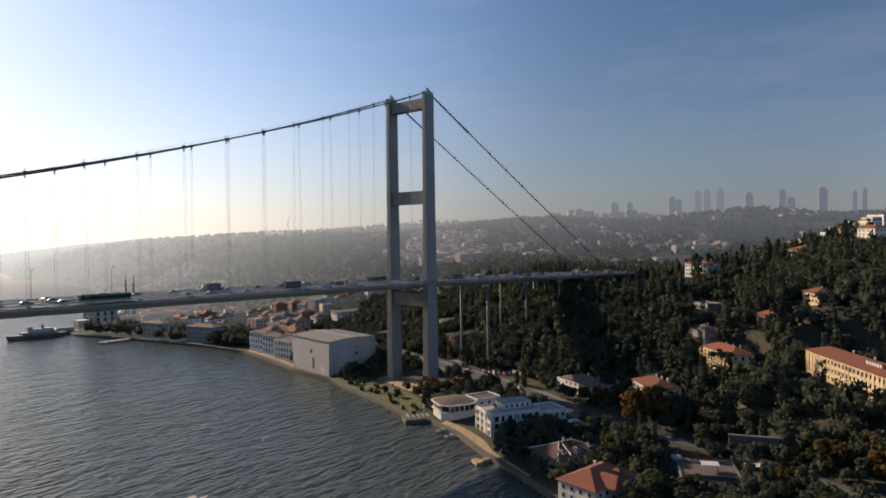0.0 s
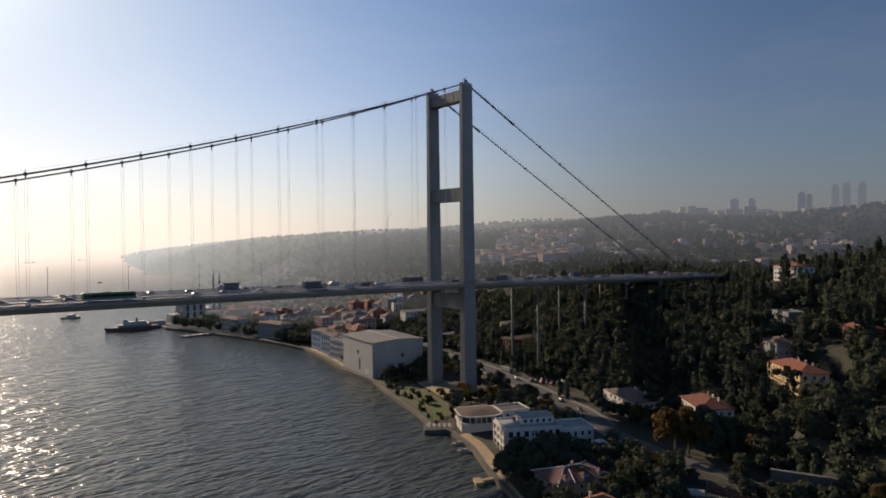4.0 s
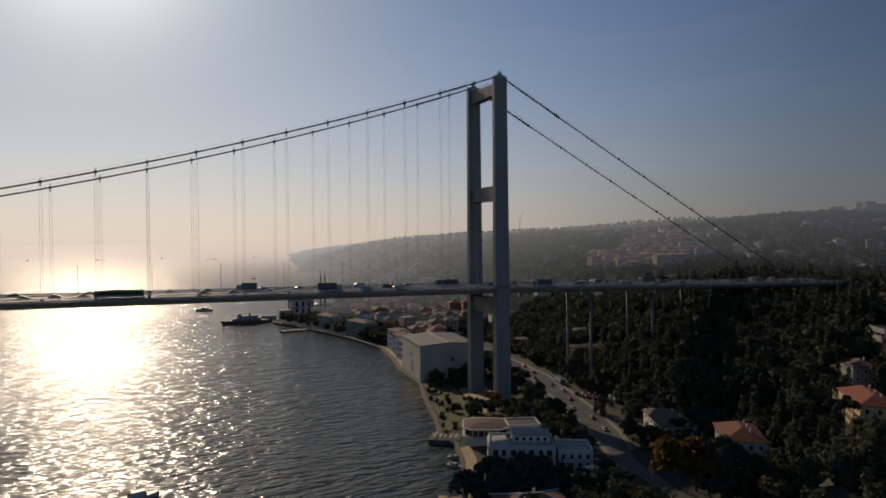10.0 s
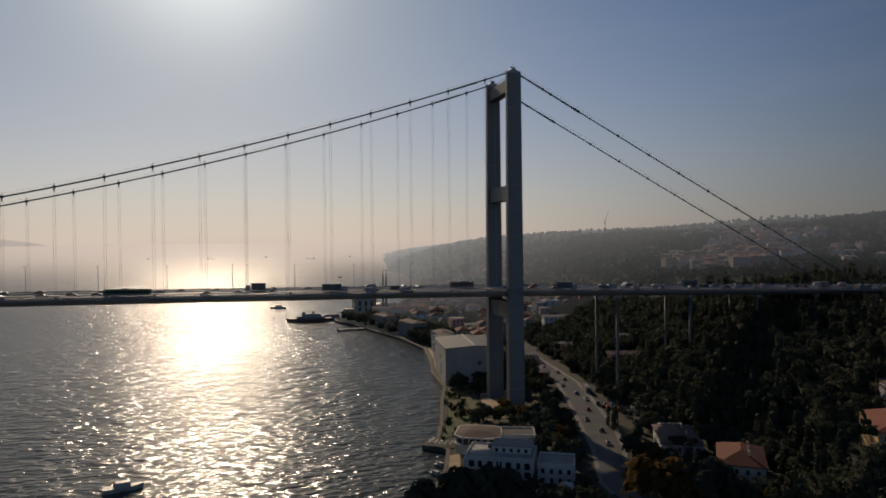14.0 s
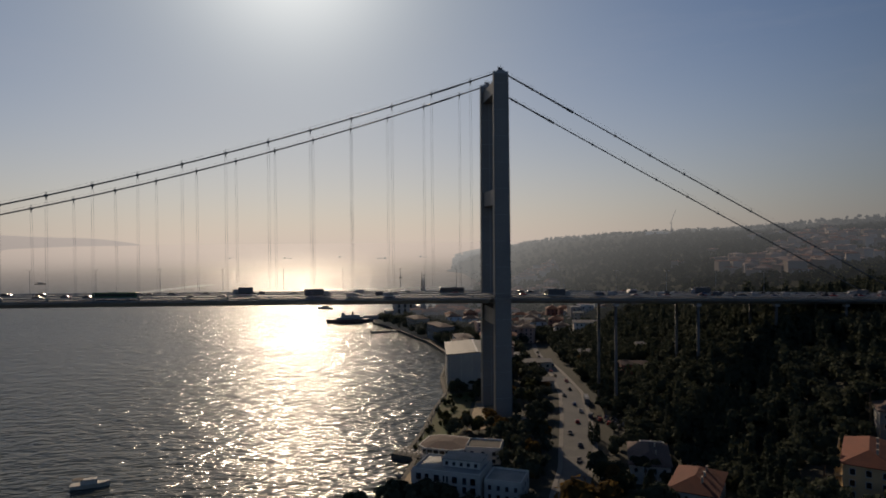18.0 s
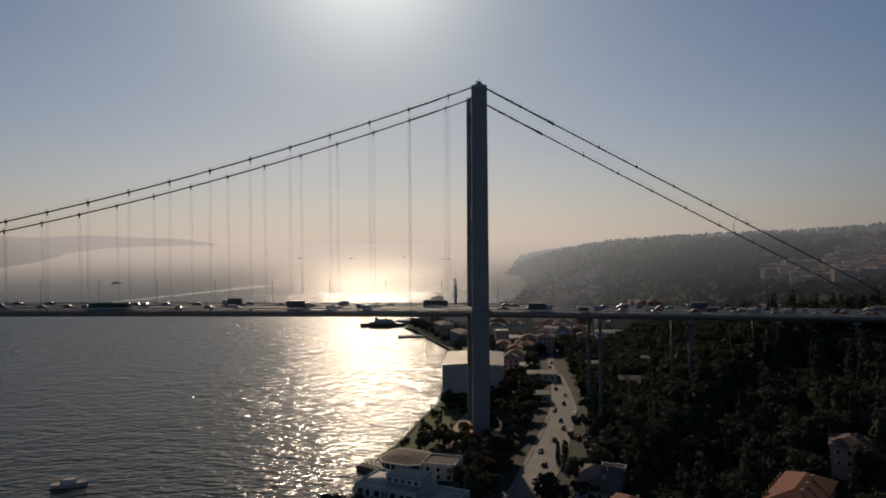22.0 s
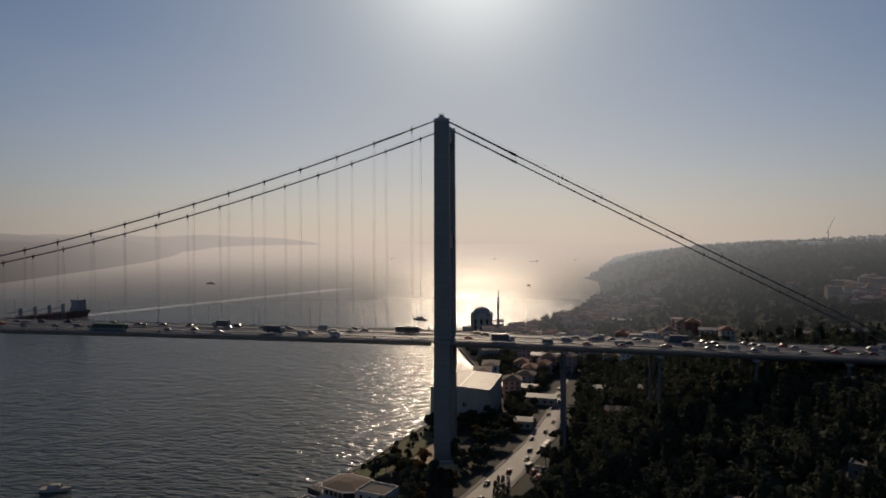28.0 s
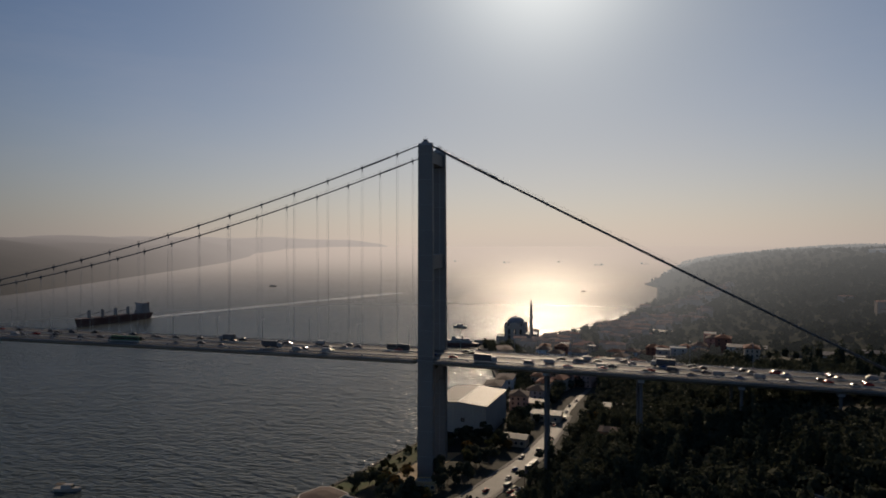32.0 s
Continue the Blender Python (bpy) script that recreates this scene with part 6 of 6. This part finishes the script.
# leaf colour here includes the painted haze glow
forest("far_wood", "dark woods with painted-in haze over the distant hills", upper, haze_painted("distant_foliage", (0.025, 0.032, 0.018), (0.06, 0.062, 0.036), True), 24, 2.4)

shrubs = []
tries = 0
while len(shrubs) < 40 and tries < 4000:
    tries += 1
    y = float(rng.uniform(-46, 50))
    x = float(rng.uniform(coast(y) + 2, coast(y) + 15 + 10 * (noise.noise((0.1, y * 0.05, 0.0)) + 0.3)))
    if noise.noise((x * 0.09, y * 0.09, 4.0)) > -0.12 and not any(x0 - 1 < x < x1 + 1 and y0 - 1 < y < y1 + 1 for x0, x1, y0, y1 in KEEP_OUT):
        shrubs.append((x, y, height(x, y) - 0.8, float(rng.uniform(2.2, 4.6))))
forest("shore_shrubs", "low dark shrubs along the park shore", shrubs, LEAF_OLIVE, 120, 0.26)
house("kiosk", "small sandy kiosk with a flat roof near the tower", "kiosk", 4, -29, 9, 6, 1, 10, "cream", "flat", None, 3.0, (3, 2), (1.4, 1.4), None, "sw")

# single trees by the shore, the park and the houses
for kind, x, y, h in (("round", -57, -107, 12), ("round", -49, -111, 13), ("tall", -42, -114, 11), ("round", -53, -115, 12), ("round", -60, -116, 11), ("round", -66, -118, 8), ("round", -72, -128, 7), ("round", -52, -120, 9), ("olive", -50, -119, 7), ("olive", -57, -134, 8), ("round", -38, -117, 8), ("gold", -6, -136.5, 19), ("gold", -2, -139.5, 15), ("olive", 10, -120, 11), ("tall", 3, -146, 15), ("tall", 9.5, -140, 14), ("round", 16, -146, 12), ("round", 14, -136, 11), ("round", -69.6, -113, 12), ("round", 13.5, -92.5, 8), ("round", 16, -86, 8), ("olive", 12, -99, 8), ("gold", -8, -20, 8), ("gold", -14, -28, 7), ("gold", -20, -22, 6), ("olive", -17, -12, 6), ("olive", -25, -4, 5), ("olive", -27, -15, 5), ("round", -10, -34, 8), ("round", -3, -40, 9), ("olive", 4, -48, 9), ("gold", 8, -52, 8), ("round", 10, -30, 8), ("round", 12, -22, 9), ("round", 16, -14, 8), ("round", -4, -147.5, 8), ("olive", -8.5, -157, 7), ("round", -9.5, -163, 8), ("olive", -15, -165, 6), ("olive", -24, -209.5, 7), ("round", -26, -214, 7), ("tall", -23, -217.5, 9), ("gold", -17, -208, 12), ("gold", -22, -224, 12), ("gold", -10, -220, 10), ("round", 14, 36, 9), ("round", 28, 40, 9), ("olive", 24, 26, 8), ("tall", 20, 46, 12), ("round", 34, 60, 9), ("gold", 34, 30, 7), ("round", -14, 44, 6), ("round", -8, 42, 7), ("olive", 0, 44, 6), ("round", 8, 42, 8)):
    plant(kind, x, y, h)
tries = count = 0
while count < 150 and tries < 3000:
    tries += 1
    y = float(rng.uniform(-290, 95))
    x = float(rng.uniform(coast(y) + 6, table(FOOT, y) + 4))
    if not is_free(x, y, 3.4) or (-26 < y < 24 and x < coast(y) + 37):
        continue
    plant(("round", "olive", "tall", "round", "pine", "round", "gold")[int(rng.integers(7))], x, y, float(rng.uniform(6, 11)))
    count += 1
# trees that screen the retaining wall and the low garden blocks
for k in range(14):
    s = -24 + k * 3.2
    off = 3.5 + float(rng.uniform(0, 9))
    plant(("round", "olive", "tall", "olive", "round")[int(rng.integers(5))], -14 - 0.37 * s - 0.93 * off, -184 + 0.93 * s - 0.37 * off, float(rng.uniform(5, 9)))
for k in range(22):
    px, py = float(rng.uniform(-80, -30)), float(rng.uniform(-215, -160))
    if is_free(px, py, 2.0):
        plant(("round", "olive", "gold")[int(rng.integers(3))], px, py, float(rng.uniform(4, 7)))
for k in range(18):
    px, py = float(rng.uniform(215, 300)), float(rng.uniform(-165, -45))
    if is_free(px, py, 2.0):
        plant("cypress", px, py, float(rng.uniform(15, 20)))
conifers = 0
while conifers < 46:
    y = float(rng.uniform(-170, 30))
    x = table(FOOT, y) + float(rng.uniform(8, 190))
    if is_free(x, y, 2.0) and noise.noise((x * 0.02, y * 0.02, 1.0)) > 0.0 and under_deck(x, y, height(x, y) + 18):
        plant("cypress", x, y, float(rng.uniform(12, 19)))
        conifers += 1
for x, y, h in ((150, -95, 17), (156, -92, 15), (190, -90, 18), (196, -86, 16), (203, -93, 17), (118, -150, 13), (122, -148, 14), (90, -140, 14), (75, -124, 12), (170, -130, 16), (176, -133, 15), (27, -52, 8), (29, -55, 9), (31, -50, 7), (26, -58, 8), (225, -80, 15), (231, -84, 17), (140, -180, 14), (214, -92, 14), (224, -96, 13), (240, -94, 15)):
    plant("cypress", x, y, h)
for x, y, h in ((60, -95, 14), (66, -98, 15), (54, -150, 13), (40, -150, 12), (30, -175, 12), (20, -190, 11), (95, -120, 14), (110, -110, 15), (130, -130, 15)):
    plant("pine", x, y, h)

# ---- vehicles ----
CARPAINT = {}
for nm, col in (("white", (0.22, 0.22, 0.22)), ("silver", (0.09, 0.093, 0.096)), ("black", (0.02, 0.02, 0.022)), ("dark_grey", (0.07, 0.07, 0.075)), ("red", (0.30, 0.03, 0.025)), ("blue", (0.03, 0.06, 0.16)), ("yellow", (0.5, 0.3, 0.03)), ("green", (0.04, 0.09, 0.04))):
    CARPAINT[nm] = paint(nm + "_car_paint", col, 0.5, 0.0, None, 0.5, 0.1, 0.0, 0.0, 3.0, 0.0, 0.22)
RUBBER = paint("tyre_rubber", (0.02, 0.02, 0.02), 0.9)
LAMP_GLASS = paint("headlight_glass", (0.4, 0.4, 0.39), 0.4)
CARGLASS = paint("tinted_car_glass", (0.015, 0.016, 0.018), 0.3, 0.0, None, 1.0, 0.2, 0.0, 0.0, 3.0, 0.0, 0.4)
TAIL = paint("tail_light_red", (0.35, 0.02, 0.02), 0.3)


def loft(rows):
    """A body from stations of (x, half width, low, high)."""
    pts = []
    for x, w, lo, hi in rows:
        b = (hi - lo) * 0.22
        pts += [(x, -w * 0.94, lo), (x, -w, lo + b), (x, -w, hi - b), (x, -w * 0.86, hi), (x, w * 0.86, hi), (x, w, hi - b), (x, w, lo + b), (x, w * 0.94, lo)]
    m = len(rows)
    return Geo().add(pts, [(8 * i + j, 8 * i + (j + 1) % 8, 8 * i + 8 + (j + 1) % 8, 8 * i + 8 + j) for i in range(m - 1) for j in range(8)] + [(7, 6, 5, 4, 3, 2, 1, 0), tuple(8 * (m - 1) + j for j in range(8))])


def wheels(root, spots, r):
    for x, y in spots:
        part("wheel", Geo().rod((x, y - 0.11, r), (x, y + 0.11, r), r, 10), RUBBER, root)


def car_model(color, van=False):
    root = thing("van" if van else "car", color.replace("_", " ") + (" delivery van" if van else " passenger car") + " standing on the asphalt lanes", "van" if van else "car", "traffic on the bridge")
    if van:
        part("body", loft([(-2.5, 0.9, 0.45, 2.0), (-2.4, 0.97, 0.35, 2.15), (1.2, 0.97, 0.35, 2.15), (1.7, 0.95, 0.35, 1.75), (2.5, 0.85, 0.4, 1.1), (2.6, 0.7, 0.5, 0.9)]), CARPAINT[color], root)
        part("windows", loft([(0.9, 0.99, 1.35, 1.9), (1.62, 0.97, 1.3, 1.72)]), GLASS, root)
    else:
        part("body", loft([(-2.2, 0.75, 0.5, 0.85), (-2.1, 0.86, 0.35, 0.98), (-1.2, 0.9, 0.3, 1.0), (0.9, 0.9, 0.3, 0.98), (1.9, 0.85, 0.32, 0.84), (2.2, 0.68, 0.45, 0.7)]), CARPAINT[color], root)
        part("cabin", loft([(-1.75, 0.72, 0.9, 1.0), (-1.1, 0.70, 0.9, 1.42), (0.0, 0.70, 0.9, 1.46), (0.45, 0.70, 0.9, 1.38), (1.15, 0.74, 0.9, 0.98)]), CARGLASS, root)
        part("roof", Geo().box(-0.45, 0, 1.42, 1.35, 1.2, 0.05), CARPAINT[color], root)
    r = 0.34
    wheels(root, [(a, b) for a in (-1.35, 1.4) for b in (-0.82, 0.82)], r)
    for s in (-0.6, 0.6):
        part("headlight", Geo().box(2.15, s, 0.62, 0.14, 0.32, 0.14), LAMP_GLASS, root)
        part("tail_light", Geo().box(-2.2 if not van else -2.52, s, 0.75, 0.1, 0.25, 0.14), TAIL, root)
    return root


def bus_model(color, long=12.0, truck=False):
    root = thing("truck" if truck else "bus", ("box truck with a " + color.replace("_", " ") + " body") if truck else color.replace("_", " ") + " city bus with a dark window band", "truck" if truck else "bus", "traffic on the bridge")
    L = long / 2
    if truck:
        part("cargo_box", Geo().box(-1.2, 0, 1.0, long - 2.6, 2.5, 2.7), CARPAINT[color], root)
        part("cab", loft([(L - 2.3, 1.15, 0.6, 2.8), (L - 0.6, 1.2, 0.5, 2.8), (L, 1.1, 0.5, 1.9)]), CARPAINT["white"], root)
        part("windscreen", Geo().box(L - 0.15, 0, 1.7, 0.25, 2.0, 0.8), GLASS, root)
        part("chassis", Geo().box(-0.4, 0, 0.6, long - 1.0, 1.0, 0.4), RUBBER, root)
    else:
        part("body", loft([(-L, 1.15, 0.45, 2.95), (-L + 0.3, 1.26, 0.35, 3.1), (L - 0.4, 1.26, 0.35, 3.1), (L, 1.15, 0.4, 2.9)]), CARPAINT[color], root)
        for s in (-1, 1):
            part("window_band", Geo().box(0, s * 1.25, 1.45, long - 1.2, 0.06, 1.0), GLASS, root)
        part("windscreen", Geo().box(L - 0.05, 0, 1.2, 0.14, 2.1, 1.5), GLASS, root)
        part("roof_unit", Geo().box(-1, 0, 3.08, 3.0, 1.6, 0.28, 0, 0.9), CARPAINT["white"], root)
    wheels(root, [(a, b) for a in (-L * 0.55, L * 0.62) for b in (-1.1, 1.1)], 0.5)
    return root


CARS = [car_model(c) for c in ("white", "silver", "black", "dark_grey", "red", "blue", "black", "black", "dark_grey", "silver", "dark_grey")] + [car_model("white", True), car_model("dark_grey", True)]
BIG = [bus_model("green", 17.5), bus_model("dark_grey", 12.0), bus_model("silver", 12.0), bus_model("dark_grey", 11.0, True), bus_model("silver", 9.0, True)]
started = set()


def park(model, m):
    if model.name in started:
        return copy_thing(model, m)
    started.add(model.name)
    model.matrix_basis = m
    return model


def on_deck(model, x, lane):
    way = 0 if lane < 0 else 180
    tilt = math.atan2(deck_z(x + 2) - deck_z(x - 2), 4)
    return park(model, Matrix.Translation((x, lane, deck_z(x) + 0.07)) @ Matrix.Rotation(radians(way), 4, "Z") @ Matrix.Rotation(-tilt if way == 0 else tilt, 4, "Y"))


for x, lane, k in ((-168, -10.6, 0), (-20, 6.7, 1), (-84, -6.7, 3), (28, -10.6, 3), (-118, 6.7, 4), (110, 6.7, 3)):
    on_deck(BIG[k], x, lane)
lanes = (-10.5, -6.7, -3.1, 3.1, 6.7, 10.3)
taken = [(-168, -10.6), (-20, 6.7), (48, 3.1), (62, 10.3), (-84, -6.7), (28, -10.6), (-118, 6.7), (110, 6.7), (150, -3.1), (88, 3.1), (-245, 3.1)]
made = 0
while made < 104:
    x = float(rng.uniform(-285, 215) if made < 70 else rng.uniform(50, 255))
    lane = lanes[int(rng.integers(6))]
    if any(abs(lane - b) < 1 and abs(x - a) < 12 for a, b in taken):
        continue
    taken.append((x, lane))
    on_deck(CARS[int(rng.integers(len(CARS)))], x, lane)
    made += 1


def on_road(model, y, off, way=1, side_turn=0):
    x = road_x(y) + off
    turn = math.atan2(2.0, road_x(y + 1) - road_x(y - 1))
    return park(model, Matrix.Translation((x, y, height(x, y) + 0.16)) @ Matrix.Rotation(turn + (0 if way > 0 else math.pi) + side_turn, 4, "Z"))


on_road(BIG[2], 7, 7.2)
for k in range(15):
    y = -75 + k * 16.0 + float(rng.uniform(-2, 2))
    on_road(CARS[int(rng.integers(len(CARS)))], y, float(rng.choice([-4.2, 1.0, 4.4, -6.2]) * road_half(y) / 8), 1 if k % 2 else -1)
for i in range(4):
    for j in range(4):
        px, py = 45.5 + i * 3.0 - j * 1.8, -38 + j * 6 - i * 1.5
        park(CARS[int(rng.integers(len(CARS)))], Matrix.Translation((px, py, height(px, py) + 0.25)) @ Matrix.Rotation(radians(62), 4, "Z"))

# ---- street lamps ----
post = thing("street_lamp", "tall grey double-armed street lamp on the bridge", "street lamp", "lamps along the bridge")
part("pole", Geo().rod((0, 0, 0), (0, 0, 11.5), 0.13, 6, 0.08), ROPE, post)
for s in (-1, 1):
    arm = part("arm", Geo().rod((0, 0, 11.3), (0, s * 1.9, 11.8), 0.06, 5), ROPE, post)
    part("lamp_head", Geo().box(0, s * 2.2, 11.72, 0.34, 0.9, 0.16), ROPE, arm)
first = True
for k in range(-10, 8):
    x = -44.4 + k * 27.9
    if x > 215:
        continue
    m = Matrix.Translation((x, 13.2, deck_z(x)))
    if first:
        post.matrix_basis, first = m, False
    else:
        copy_thing(post, m)
shore_lamp = thing("park_lamp", "short lamp post with a round globe beside the quay", "street lamp", "lamps along the quay")
part("pole", Geo().rod((0, 0, 0), (0, 0, 4.2), 0.07, 6), ROPE, shore_lamp)
part("globe", Geo().lathe(0, 0, 4.2, [(0.1, 0), (0.26, 0.2), (0.26, 0.36), (0.08, 0.55)], 8), FRAME, shore_lamp)
for k in range(16):
    y = -58 + k * 9.5
    x = coast(y) + 3.0
    m = Matrix.Translation((x, y, height(x, y) + 0.2))
    if k == 0:
        shore_lamp.matrix_basis = m
    else:
        copy_thing(shore_lamp, m)
